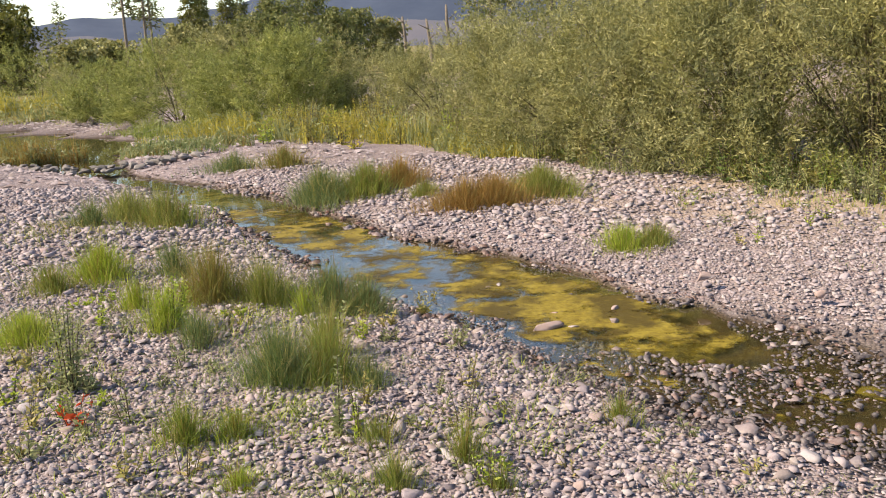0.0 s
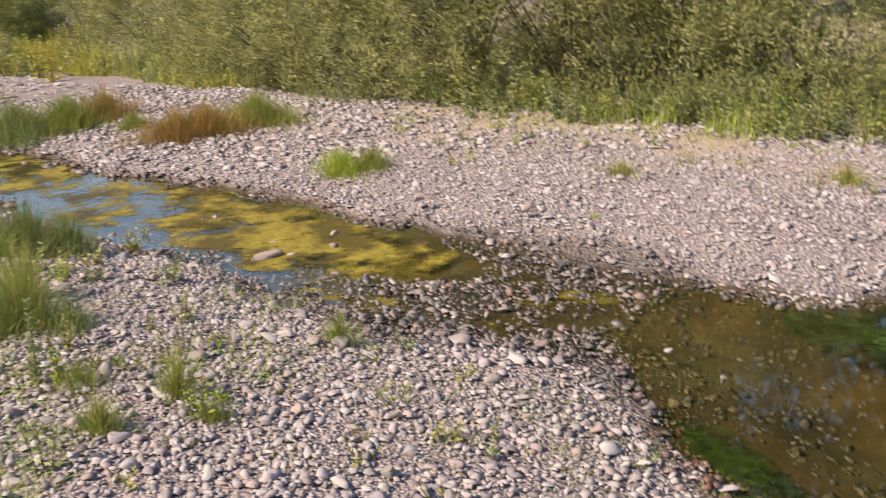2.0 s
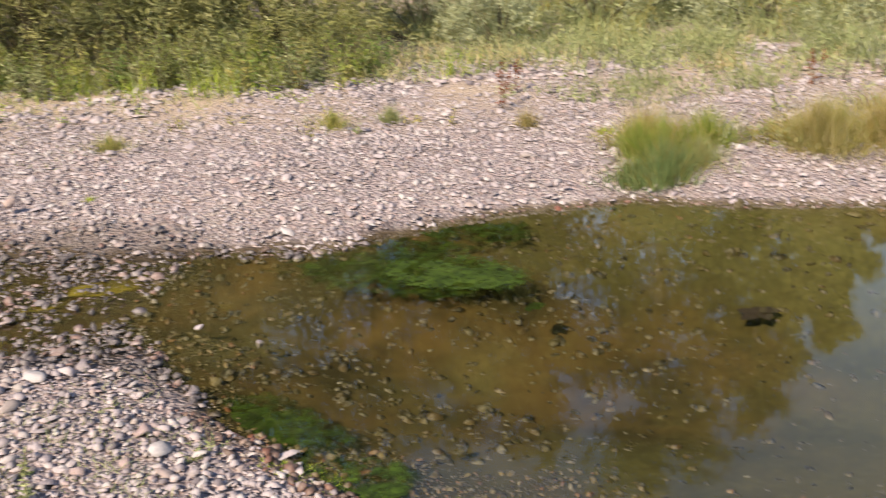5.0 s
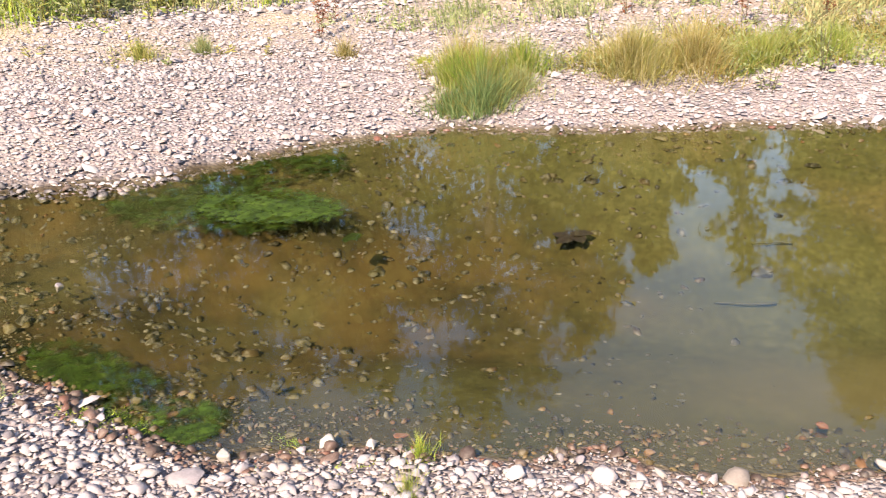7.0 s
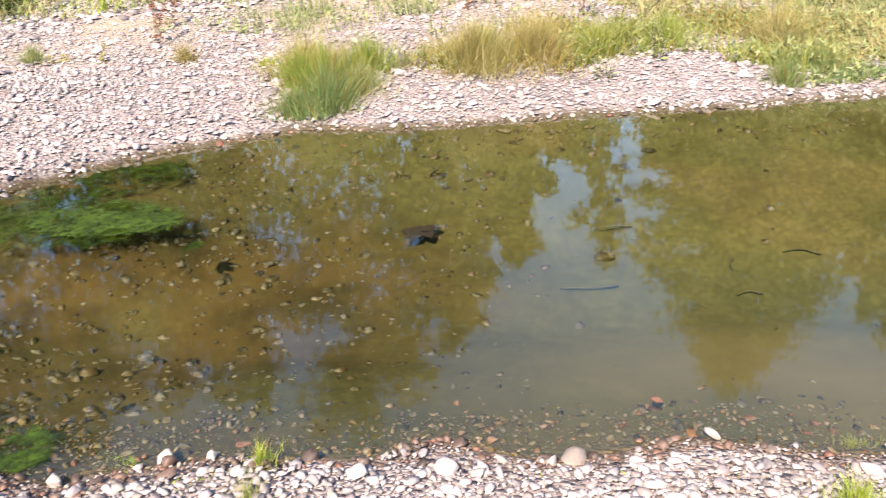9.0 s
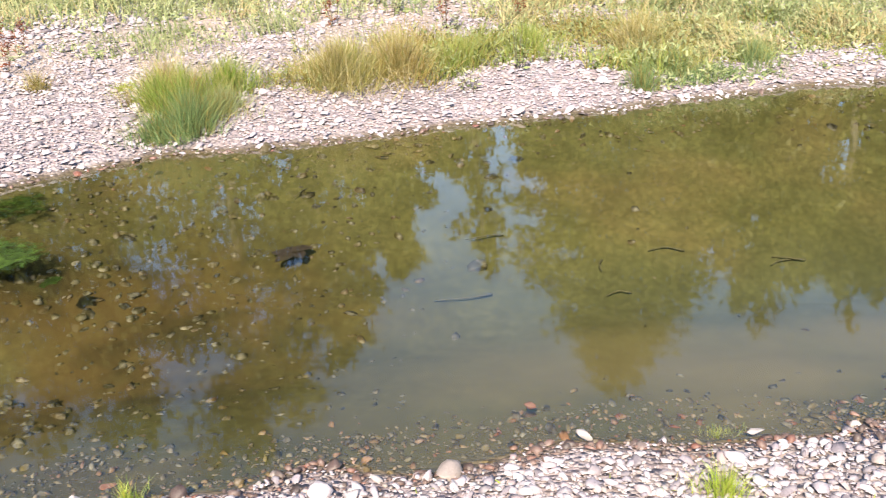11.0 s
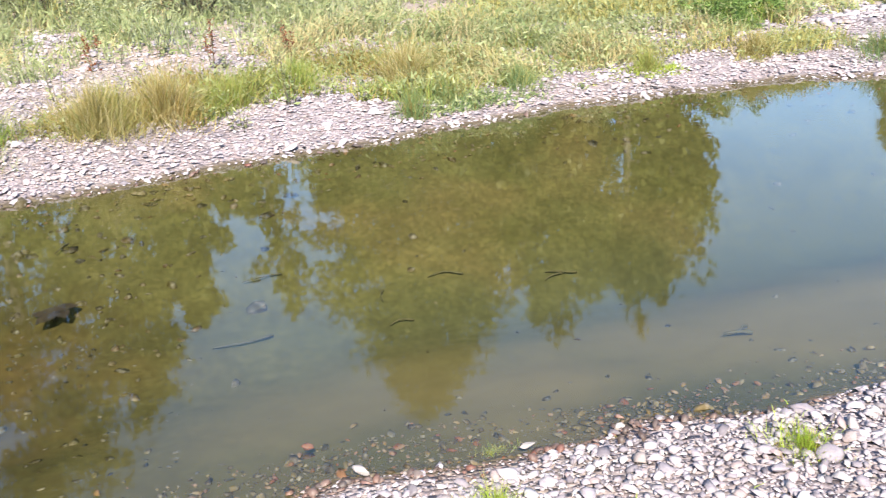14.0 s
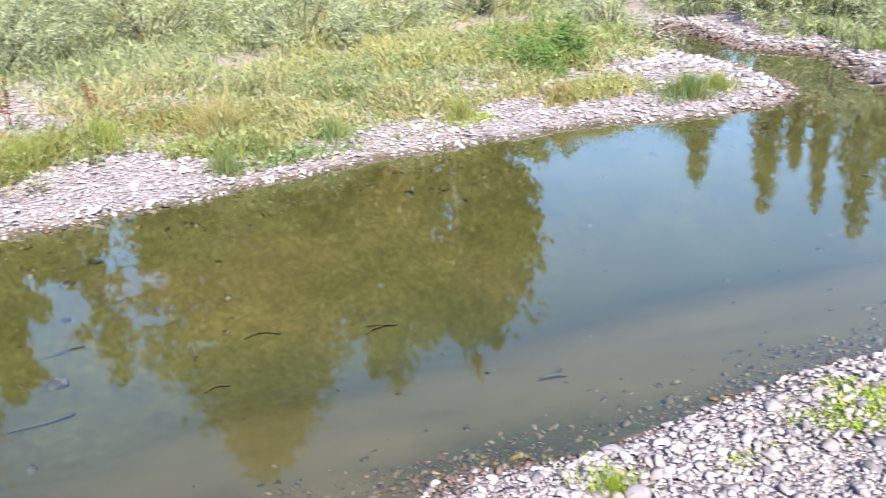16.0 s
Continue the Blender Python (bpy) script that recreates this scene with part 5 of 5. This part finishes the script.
for k in range(64):
    r = np.random.RandomState(850 + k)
    s = k / 63
    x, y = np.interp(s, (0, 0.25, 0.45, 0.7, 0.85, 1), (1.3, 2.5, 3.7, 4.6, 5.3, 6.3)) + r.normal(0.15, 0.18), np.interp(s, (0, 0.25, 0.45, 0.7, 0.85, 1), (16.6, 14.3, 12.3, 10.4, 9.0, 6.7)) + r.normal(0, 0.2)
    herb("leafy_weed", x, y, "fresh green leafy weed at the willows' foot", "weed", 850 + k, r.uniform(0.3, 0.7), 7, 150, 0.07, (GREEN, HERB, BUSH, YELLOW, BROWN, GREEN, HERB)[k % 7], 0.22, "leafy weeds")

for k in range(80):
    r = np.random.RandomState(1200 + k)
    x, y = -2.6 + 2.9 * r.uniform(0, 1), 3.5 + 4.2 * r.uniform(0, 1) ** 1.2
    herb("small_weed", x, y, "small leafy green weed among the cobbles", "weed", 1200 + k, r.uniform(0.06, 0.22), 5, 80, r.uniform(0.035, 0.06), (HERB, BRIGHT, HERB, YELLOW)[k % 4], 0.11, "small weeds on the gravel")
for k in range(26):
    r = np.random.RandomState(1300 + k)
    s_ = r.uniform(0, 1)
    x, y = 2.6 + 3.4 * s_ + r.normal(0, 0.5), 10.4 - 4.6 * s_ + r.normal(0, 0.7)
    herb("small_weed", x, y, "small yellow-green weed on the gravel bar", "weed", 1300 + k, r.uniform(0.08, 0.2), 4, 40, 0.05, (HERB, YELLOW, BRIGHT)[k % 3], 0.12, "small weeds on the gravel bar")
for k in range(22):
    r = np.random.RandomState(1400 + k)
    x, y = r.uniform(6.6, 9.2), r.uniform(1.2, 5.4)
    herb("small_weed", x, y, "pale green weed on the gravel flat", "weed", 1400 + k, r.uniform(0.12, 0.34), 5, 60, 0.05, (HERB, SILVER, HERB)[k % 3], 0.14, "small weeds on the gravel flat")

for k in range(26):
    r = np.random.RandomState(1500 + k)
    x, y = r.uniform(-0.2, 1.9), r.uniform(2.7, 4.6)
    if x + 0.25 * y < 2.75:
        herb("small_weed", x, y, "flat olive-green weed among the cobbles", "weed", 1500 + k, r.uniform(0.04, 0.11), 5, 50, r.uniform(0.03, 0.05), (HERB, YELLOW, HERB, GREEN)[k % 4], 0.1, "small weeds on the near bank")
for k in range(22):
    r = np.random.RandomState(1540 + k)
    s_ = k / 21
    x, y = np.interp(s_, (0, 0.5, 1), (4.2, 5.5, 6.9)) + r.normal(0.2, 0.16), np.interp(s_, (0, 0.5, 1), (11.2, 8.9, 6.9)) + r.normal(0.1, 0.2)
    herb("weed_clump", x, y, "lush bright green weed clump on the gravel's edge", "weed", 1540 + k, r.uniform(0.3, 0.62), 16, 420, 0.075, (GREEN, BUSH, HERB, GREEN)[k % 4], r.uniform(0.2, 0.34), "weed clumps by the willows")

# ---- algae ----
def mat_of_algae(name, label, seed, cx, cy, rx, ry, turn, level, cover, mat, lift=0.006, step=0.04, inside=True):
    """An uneven floating skin of algae with ragged holes."""
    u, w = np.meshgrid(np.arange(-rx, rx + step, step), np.arange(-ry, ry + step, step))
    t = radians(turn)
    x, y = cx + u * math.cos(t) - w * math.sin(t), cy + u * math.sin(t) + w * math.cos(t)
    rim = 1 - (u / rx) ** 2 - (w / ry) ** 2
    d = np.minimum(*sides(x.ravel(), y.ravel())).reshape(x.shape)
    on = rim > -0.75
    if inside:
        on &= d < 0.03
    z = level + lift * 0.5 * fbm(x, y, 0.12, seed + 3, 3)
    ids = np.arange(x.size).reshape(x.shape)
    q = np.stack([ids[:-1, :-1], ids[:-1, 1:], ids[1:, 1:], ids[1:, :-1]], -1)
    keep = on[:-1, :-1] & on[:-1, 1:] & on[1:, 1:] & on[1:, :-1]
    used, back = np.unique(q[keep], return_inverse=True)
    ob = new(name, shape(name, np.stack([x.ravel(), y.ravel(), z.ravel()], 1)[used], back.reshape(-1, 4), mat, True))
    soft_rim = cover + 0.42 * (np.clip(rim, -0.9, 0.35) - 0.35) + 0.18 * fbm(x, y, 0.42, seed, 4)
    ob.data.attributes.new("rim", "FLOAT", "POINT").data.foreach_set("value", soft_rim.ravel()[used].astype(np.float32))
    return tagged(ob, label, "algae", kind="stuff")


YELLOW_ALGAE = algae_material("yellow_algae", (0.15, 0.105, 0.018), (0.27, 0.205, 0.030), (0.36, 0.285, 0.050), 5.0, 0.45, 0.85)
GREEN_ALGAE = algae_material("green_algae", (0.012, 0.022, 0.004), (0.032, 0.058, 0.008), (0.065, 0.105, 0.012), 13.0)
RAFT_ALGAE = algae_material("raft_algae", (0.018, 0.032, 0.004), (0.038, 0.066, 0.008), (0.068, 0.105, 0.015), 22.0)
for k, (x, y, rx, ry, turn, cover) in enumerate([(1.28, 6.98, 1.5, 0.72, -62, 0.05), (0.25, 8.7, 1.3, 0.75, -60, 0.03), (-1.2, 11.4, 1.9, 0.6, -65, 0.05), (1.22, 5.4, 0.42, 0.26, -50, 0.1), (1.82, 4.68, 0.17, 0.1, -20, 0.08), (-2.6, 14.2, 1.4, 0.5, -55, 0.04),
                                                 (2.72, 4.8, 0.28, 0.14, -40, 0.05), (2.75, 4.1, 0.18, 0.12, -30, 0.02), (2.3, 4.92, 0.14, 0.07, -30, 0.06), (1.75, 6.05, 0.6, 0.4, -50, 0.02)]):
    mat_of_algae("algae_mat", "yellow-green algae scum on the shallow stream", 900 + 10 * k, x, y, rx, ry, turn, (0.003 if k < 3 else 0.001) - 0.0004 * k, cover, YELLOW_ALGAE, 0.002)
mat_of_algae("pond_weed", "dark green filamentous algae along the pool's edge", 960, 4.0, 3.87, 0.82, 0.32, -31, -0.012, 0.09, GREEN_ALGAE, 0.02)
mat_of_algae("pond_weed", "dark green filamentous algae along the pool's edge", 961, 3.66, 3.62, 0.66, 0.3, -72, -0.016, 0.07, GREEN_ALGAE, 0.02)
mat_of_algae("pond_weed", "bright green algae raft in the pool", 964, 3.84, 3.3, 0.42, 0.25, -62, 0.002, 0.05, RAFT_ALGAE, 0.008)
mat_of_algae("pond_weed", "dark green algae on the shallow near bed", 970, 2.2, 2.86, 0.5, 0.2, 82, -0.02, 0.1, GREEN_ALGAE, 0.02)
mat_of_algae("pond_weed", "green algae fringe at the near shore", 974, 2.08, 2.4, 0.3, 0.16, 115, 0.004, 0.05, GREEN_ALGAE, 0.01)
mat_of_algae("pond_weed", "small dark green algae tuft in the pool", 978, 3.72, 2.72, 0.07, 0.045, 10, -0.02, 0.14, GREEN_ALGAE, 0.008)

# ---- single rocks: x, y, z, half length, breadth, height, turn, material, look ----
FORMS, FACES = pebble_shapes(ball(18, 11), 10, 77, 0.12, 15, 0.28)


def rock(name, k, x, y, z, a, b, c, turn, mat, words, group=""):
    if z > 0.03 and y < 10:
        z = max(z, float(height(x, y)[0]) + 0.6 * c)
    me = shape(name, FORMS[k % len(FORMS)] * [a * 1.1, b * 1.1, c * 1.15], FACES, mat)
    ob = thing(name, x, y, words, "rock", group, z=z, me=me)
    ob.rotation_euler = (0.06 * ((k * 7) % 5 - 2), 0.05 * ((k * 3) % 5 - 2), radians(turn))
    return ob


for k, row in enumerate([
        (0.98, 6.55, 0.0, 0.13, 0.07, 0.06, 20, MAT_PINK, "pinkish boulder lying in the algae-covered stream"), (1.50, 6.62, 0.0, 0.055, 0.045, 0.036, 30, MAT_PIECE, "pale grey stone in the stream"),
        (1.57, 6.97, 0.0, 0.05, 0.04, 0.035, 10, MAT_PINK, "pinkish stone at the stream's edge"), (1.12, 6.95, -0.005, 0.065, 0.035, 0.024, 10, MAT_PINK, "flat pink stone in the stream"),
        (1.17, 6.56, -0.005, 0.055, 0.032, 0.025, -15, MAT_PIECE, "flat pale stone in the stream"), (2.31, 7.08, 0.18, 0.10, 0.05, 0.04, 0, MAT_PINK, "long pinkish stone on the gravel bar"),
        (2.9, 6.35, 0.19, 0.06, 0.05, 0.05, 0, MAT_PINK, "reddish round stone on the gravel bar"), (0.62, 3.62, 0.16, 0.037, 0.031, 0.034, 0, MAT_PINK, "tan round cobble on the near bank"),
        (0.82, 2.94, 0.15, 0.046, 0.037, 0.037, 40, MAT_DARK, "brown-grey round cobble on the near bank"), (1.64, 3.83, 0.06, 0.031, 0.028, 0.028, 0, MAT_PALE, "tan pale cobble on the near bank"),
        (2.93, 0.2, 0.02, 0.034, 0.025, 0.028, 60, MAT_PALE, "white angular stone on the near shore"), (2.03, 2.01, 0.02, 0.046, 0.031, 0.034, 30, MAT_PALE, "white angular stone on the near shore"),
        (2.24, 1.77, 0.015, 0.043, 0.037, 0.031, 10, MAT_PALE, "white round stone at the water's edge"), (2.31, 1.64, 0.015, 0.031, 0.028, 0.028, 70, MAT_PALE, "pale stone at the water's edge"),
        (3.06, -0.31, 0.02, 0.034, 0.022, 0.015, -70, MAT_PALE, "white flat stone on the near shore"), (3.17, -0.62, 0.015, 0.034, 0.019, 0.015, -80, MAT_PALE, "white flat stone on the near shore"),
        (3.04, -0.80, 0.03, 0.043, 0.028, 0.025, -50, MAT_PALE, "white long stone on the near shore"), (3.2, -1.13, 0.015, 0.028, 0.019, 0.015, -60, MAT_PALE, "white flat stone on the near shore"),
        (4.94, 1.02, -0.38, 0.085, 0.07, 0.05, 30, MAT_BED, "pale sunken stone on the pool bed"), (3.18, 0.42, -0.05, 0.031, 0.022, 0.012, -60, MAT_RED, "brick-red stone under shallow water"),
        (2.59, 2.28, -0.12, 0.037, 0.028, 0.025, 10, MAT_BED, "ochre stone under shallow water"), (2.45, 1.62, -0.035, 0.037, 0.022, 0.012, -50, MAT_RED, "red-brown flat stone under shallow water"),
        (2.62, 1.18, -0.04, 0.031, 0.022, 0.012, -50, MAT_RED, "red-brown flat stone under shallow water"), (2.83, 0.62, -0.03, 0.022, 0.015, 0.012, -50, MAT_RED, "small red stone under shallow water"),
        (2.6, 3.95, -0.005, 0.035, 0.03, 0.022, 0, MAT_PIECE, "pale pebble at the stream's mouth"), (2.66, 3.55, -0.01, 0.035, 0.03, 0.022, 0, MAT_PIECE, "pale stone at the stream's mouth"), (3.75, 12.7, 0.27, 0.06, 0.05, 0.03, 0, MAT_PALE, "pale stone below the willows")]):
    rock("rock", k, *row, group="")
r = np.random.RandomState(88)
for k in range(64):
    s = k / 63
    x, y = np.interp(s, (0, 0.35, 0.6, 0.8, 1), (-6.9, -5.8, -5.1, -4.4, -3.7)) + r.normal(0, 0.1), np.interp(s, (0, 0.35, 0.6, 0.8, 1), (18.9, 18.1, 18.2, 18.3, 18.6)) + r.normal(0, 0.2)
    a = r.uniform(0.09, 0.16) * (1.3 if s > 0.7 else 1)
    rock("dam_stone", k, x, y, max(0.05, float(height(x, y)[0])) + a * 0.2 + 0.06 * r.uniform(0, 1) * (k % 2), a, a * r.uniform(0.6, 0.9), a * r.uniform(0.35, 0.6), r.uniform(0, 180), MAT_DARK, "dark wet stone in a low rock dam", "stones of the rock dam")

# ---- sunken sticks and leaves ----
def stick(x, y, z, length, turn, thick, seed, words):
    r = np.random.RandomState(seed)
    u = np.linspace(0, 1, 8)
    line = np.stack([length * (u - 0.5), 0.06 * length * np.sin(u * 5 + seed), 0.01 * np.sin(u * 4)], 1)
    ob = thing("sunken_stick", x, y, words, "stick", "sunken sticks", z=z, me=shape("sunken_stick", *tube(line, thick * (0.5 + 0.6 * u) * (1 + 0.2 * np.sin(u * 17)), 6), STICK, True))
    ob.rotation_euler = (0, 0, radians(turn))


for k, (x, y, z, n, turn, th) in enumerate([(4.58, 1.01, -0.38, 0.30, -62, 0.0065), (5.15, 1.03, -0.29, 0.22, -62, 0.005), (5.27, 2.13, -0.13, 0.2, -20, 0.0055), (5.37, 0.06, -0.39, 0.2, -75, 0.0052), (5.14, 0.39, -0.4, 0.16, 10, 0.0052),
                                            (5.45, -0.56, -0.45, 0.17, -40, 0.0064), (5.48, -0.59, -0.445, 0.18, -85, 0.0064), (4.24, -1.27, -0.205, 0.13, -85, 0.0099), (4.29, -1.3, -0.21, 0.09, -40, 0.0079), (4.91, 0.27, -0.45, 0.14, -60, 0.0053)]):
    stick(x, y, z, n, turn, th, 40 + k, "thin dark waterlogged stick in the pool")
ob = thing("leaf_cluster", 4.70, 1.98, "dark brown clump of dead leaves on the pool bed", "leaves", z=-0.27)
for k in range(5):
    a = k * 1.26 + 0.3
    t = np.linspace(0, 1, 6)
    wid = 0.042 * np.sin(math.pi * np.clip(t * 0.93 + 0.05, 0, 1)) ** 0.8
    mid = np.stack([t * (0.105 + 0.012 * (k % 3)), 0.01 * np.sin(t * 3), 0.006 * np.sin(t * 3.1) + 0.004 * k], 1)
    v = np.concatenate([mid + np.stack([0 * t, -wid, 0.006 + 0 * t], 1), mid, mid + np.stack([0 * t, wid, 0.006 + 0 * t], 1)])
    f = [(c * 6 + i, c * 6 + i + 1, c * 6 + i + 7, c * 6 + i + 6) for c in range(2) for i in range(5)]
    leaf = part("leaf", shape("leaf", v, f, plain_material("dead_leaf", (0.016, 0.009, 0.007), (0.038, 0.022, 0.016), 30), True), ob)
    leaf.rotation_euler = (0, 0, a)

# ---- gravel ----
def scatter(seed, cell, r0, r1, chance, behind=False):
    """Jittered places round the walk's stand, from near to far, with the metres to the water."""
    r = np.random.RandomState(seed)
    g = np.arange(-r1, r1, cell)
    x, y = [a.ravel() for a in np.meshgrid(g, g)]
    x, y = x + r.uniform(-0.5, 0.5, x.size) * cell, y + r.uniform(-0.5, 0.5, x.size) * cell
    far, az = np.hypot(x, y), np.degrees(np.arctan2(x, y))
    keep = (far > r0) & (far <= r1) & (((az > -28) & (az < 131)) != behind) & (r.uniform(0, 1, x.size) < chance)
    x, y = x[keep], y[keep]
    dp, ds = sides(x, y)
    return r, x, y, dp, ds


def grassy(x, y):
    """Where turf and thickets cover the stones."""
    line = smooth(0.0, 1.2, thicket(x, y))
    return np.maximum(line * (x > -1), smooth(9.6, 11, x) * (y > -3.2) * (y < 5))


SPECK = pebble_shapes(dome(4, (90,)), 12, 15, 0.3)
NEAR, MID, FAR, TINY = pebble_shapes(ball(9, 7), 14, 11, 0.14, 12, 0.3), pebble_shapes(dome(7, (40, 72, 104)), 18, 12, 0.2, 9, 0.32), pebble_shapes(dome(4, (50, 104)), 20, 13, 0.2, 8, 0.35), pebble_shapes(dome(4, (62, 104)), 16, 14, 0.25, 6, 0.4)
for seed, cell, r0, r1, chance, half, forms in ((20, 0.019, 1.9, 3.6, 0.6, 0.0100, FAR), (21, 0.0265, 1.9, 5.0, 0.97, 0.0162, FAR), (22, 0.085, 1.9, 5.0, 0.5, 0.026, MID), (24, 0.0335, 5.0, 9.2, 0.97, 0.0182, FAR), (25, 0.105, 5.0, 9.2, 0.42, 0.027, MID),
                                                (26, 0.05, 9.2, 16, 0.97, 0.028, TINY), (28, 0.16, 9.2, 16, 0.2, 0.028, FAR), (27, 0.095, 16, 36, 0.6, 0.043, SPECK)):
    r, x, y, dp, ds = scatter(seed, cell, r0, r1, chance)
    d = np.minimum(dp, ds)
    if seed == 20:
        strip = (dp < 1.1) & (dp > -0.35) & (y < 2.6)
        x, y, dp, ds = x[strip], y[strip], dp[strip], ds[strip]
    d = np.minimum(dp, ds)
    size = half * 0.9 * np.exp(np.clip(r.normal(0, 0.55, x.size), -1.0, 1.0)) * np.where((x > 1.8) & (y < 2.2) & (x < 4.5), np.where(dp > 0.12, 0.95, 0.8), 1.0)
    patch = fbm(x, y, 1.2, 31, 3)
    bare = smooth(-3.4, -1.2, thicket(x, y)) * smooth(-0.75, 0.45, fbm(x, y, 1.6, 41)) * smooth(0.5, 2.0, x)
    land = (d > np.where((x > 3.3) & (y > -4.2) & (x + y > 5.5), -0.045, np.where((x < 3.8) & (y < 3.2), 0.005, -0.035))) & (grassy(x, y) < r.uniform(0.2, 1.0, x.size)) & (patch > -1.7 + 0.4 * r.uniform(0, 1, x.size)) & (bare < r.uniform(0.25, 1.15, x.size)) & ~((dp > 0.4) & (((x > 9.2) & (y < -4.9)) | (x > 11.2)) & (r.uniform(0, 1, x.size) < 0.95))
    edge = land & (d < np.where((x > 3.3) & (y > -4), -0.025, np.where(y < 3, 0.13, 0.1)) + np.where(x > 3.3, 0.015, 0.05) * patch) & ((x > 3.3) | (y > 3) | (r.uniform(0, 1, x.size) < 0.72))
    washed = land & (d < 0.08 + (0.36 + 0.3 * (x > 1.3)) * smooth(6.4, 5.6, y) * smooth(3.2, 3.9, y) * (0.65 + 0.6 * patch)) & (x > 0.6) & (x < 3.4) & (y > 3.2) & (y < 7)
    washed |= land & ((x - 2.14) ** 2 + ((y - 4.05) / 1.2) ** 2 < (0.26 + 0.12 * patch) ** 2)
    edge &= ~washed
    dry = land & ~edge & ~washed
    riffle = (ds < 0.05) & ~land & (dp > -0.1) & (0.9 * fbm(x, y, 0.42, 32, 3) + 0.85 * smooth(6.7, 5.3, y) * (x > 0.4) + 0.7 * smooth(-0.45, 0, ds) + 1.2 * smooth(-0.78, -0.32, ds) * (x < 1.5 - 0.5 * (y - 6.5)) * (y < 7.7) * (y > 5) > 0.56 - 0.2 * smooth(6.0, 5.4, y) * (x > 1.2)) & (r.uniform(0, 1, x.size) < 0.5 + 0.5 * smooth(-0.3, 0.35, fbm(x, y, 0.3, 36, 3)))
    riffle |= washed & (r.uniform(0, 1, x.size) < 0.72)
    shallow = (dp < 0.03) & (dp > -0.55) & ~land & ~riffle & (r.uniform(0, 1, x.size) < (0.02 + 0.85 * smooth(-0.5, -0.02, dp)) * np.where((x > 3.3) & (y > -1.5) & (x + y > 6), 0.45, 1.0))
    bed = (dp < 0.02) & ~shallow & ~riffle & (r.uniform(0, 1, x.size) < 0.012 + 0.5 * smooth(-0.8, 0.0, dp) + 0.8 * smooth(0.7, 2.4, y) * smooth(6.2, 4.6, x))
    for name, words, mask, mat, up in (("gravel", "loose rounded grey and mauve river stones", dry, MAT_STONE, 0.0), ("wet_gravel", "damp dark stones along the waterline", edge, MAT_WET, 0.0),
                                       ("riffle_stones", "wet cobbles breaking the shallow water", riffle & (half < 0.03), MAT_RIFFLE, 0.014), ("shallows_stones", "dark wet stones in the pool's shallows", shallow & (half < 0.03), MAT_SHALLOW, -0.002), ("bed_stones", "silt-coated stones on the pool bed", bed, MAT_BED, -0.012)):
        if mask.sum() < 5 or (name == "bed_stones" and seed not in (21, 22, 24, 25)):
            continue
        if name == "bed_stones":
            mask = mask & (r.uniform(0, 1, x.size) < 0.62)
        z = height(x[mask], y[mask]) + up
        form = FAR if name == "bed_stones" else forms
        tagged(new(name, strew(name, x[mask], y[mask], z, size[mask] * (1.15 if name == "bed_stones" else 1.05 if name == "riffle_stones" else 0.8 if name == "shallows_stones" else 1.0), form, mat, seed + 100, tilt=0.24 if r0 < 4 else 0.2 if r0 < 9 else 0.14, rounded=False, lift=0.3 if name == "bed_stones" else 0.52 if r0 < 4 else 0.4)), words, "gravel", kind="stuff")

# the same gravel under and behind the walk's stand
for seed, r0, r1, behind in ((33, 0.0, 1.9, False), (34, 0.0, 7.0, True)):
    r, x, y, dp, ds = scatter(seed, 0.085, r0, r1, 0.95, behind)
    on = np.minimum(dp, ds) > 0.05
    tagged(new("gravel", strew("gravel", x[on], y[on], height(x[on], y[on]), 0.042 * np.exp(r.normal(0, 0.4, on.sum())), TINY if seed == 33 else SPECK, MAT_STONE, seed)), "loose rounded grey and mauve river stones", "gravel", kind="stuff")

# cobbles that lie loose on top, each a piece of the ground
kinds = [shape("cobble", NEAR[0][k], NEAR[1], MAT_PIECE) for k in range(14)]
r = np.random.RandomState(61)
for x0, x1, y0, y1, n in ((-1.6, 1.3, 3.1, 4.7, 170), (2.35, 3.25, -1.6, 0.6, 120)):
    count = 0
    while count < n:
        x, y = r.uniform(x0, x1), r.uniform(y0, y1)
        if float(np.minimum(*sides(np.array([x]), np.array([y])))[0]) < 0.1:
            continue
        a = (0.034 if x < 0.2 and y < 4.2 else 0.024) * math.exp(r.normal(0, 0.3))
        ob = new("cobble", kinds[count % 14])
        ob.parent = ground
        ob.matrix_basis = Matrix.LocRotScale((x, y, float(height(x, y)[0]) + 0.014), Euler((r.normal(0, 0.2), r.normal(0, 0.2), r.uniform(0, 6.28))), (a, a * r.uniform(0.55, 0.9), a * r.uniform(0.34, 0.6)))
        count += 1
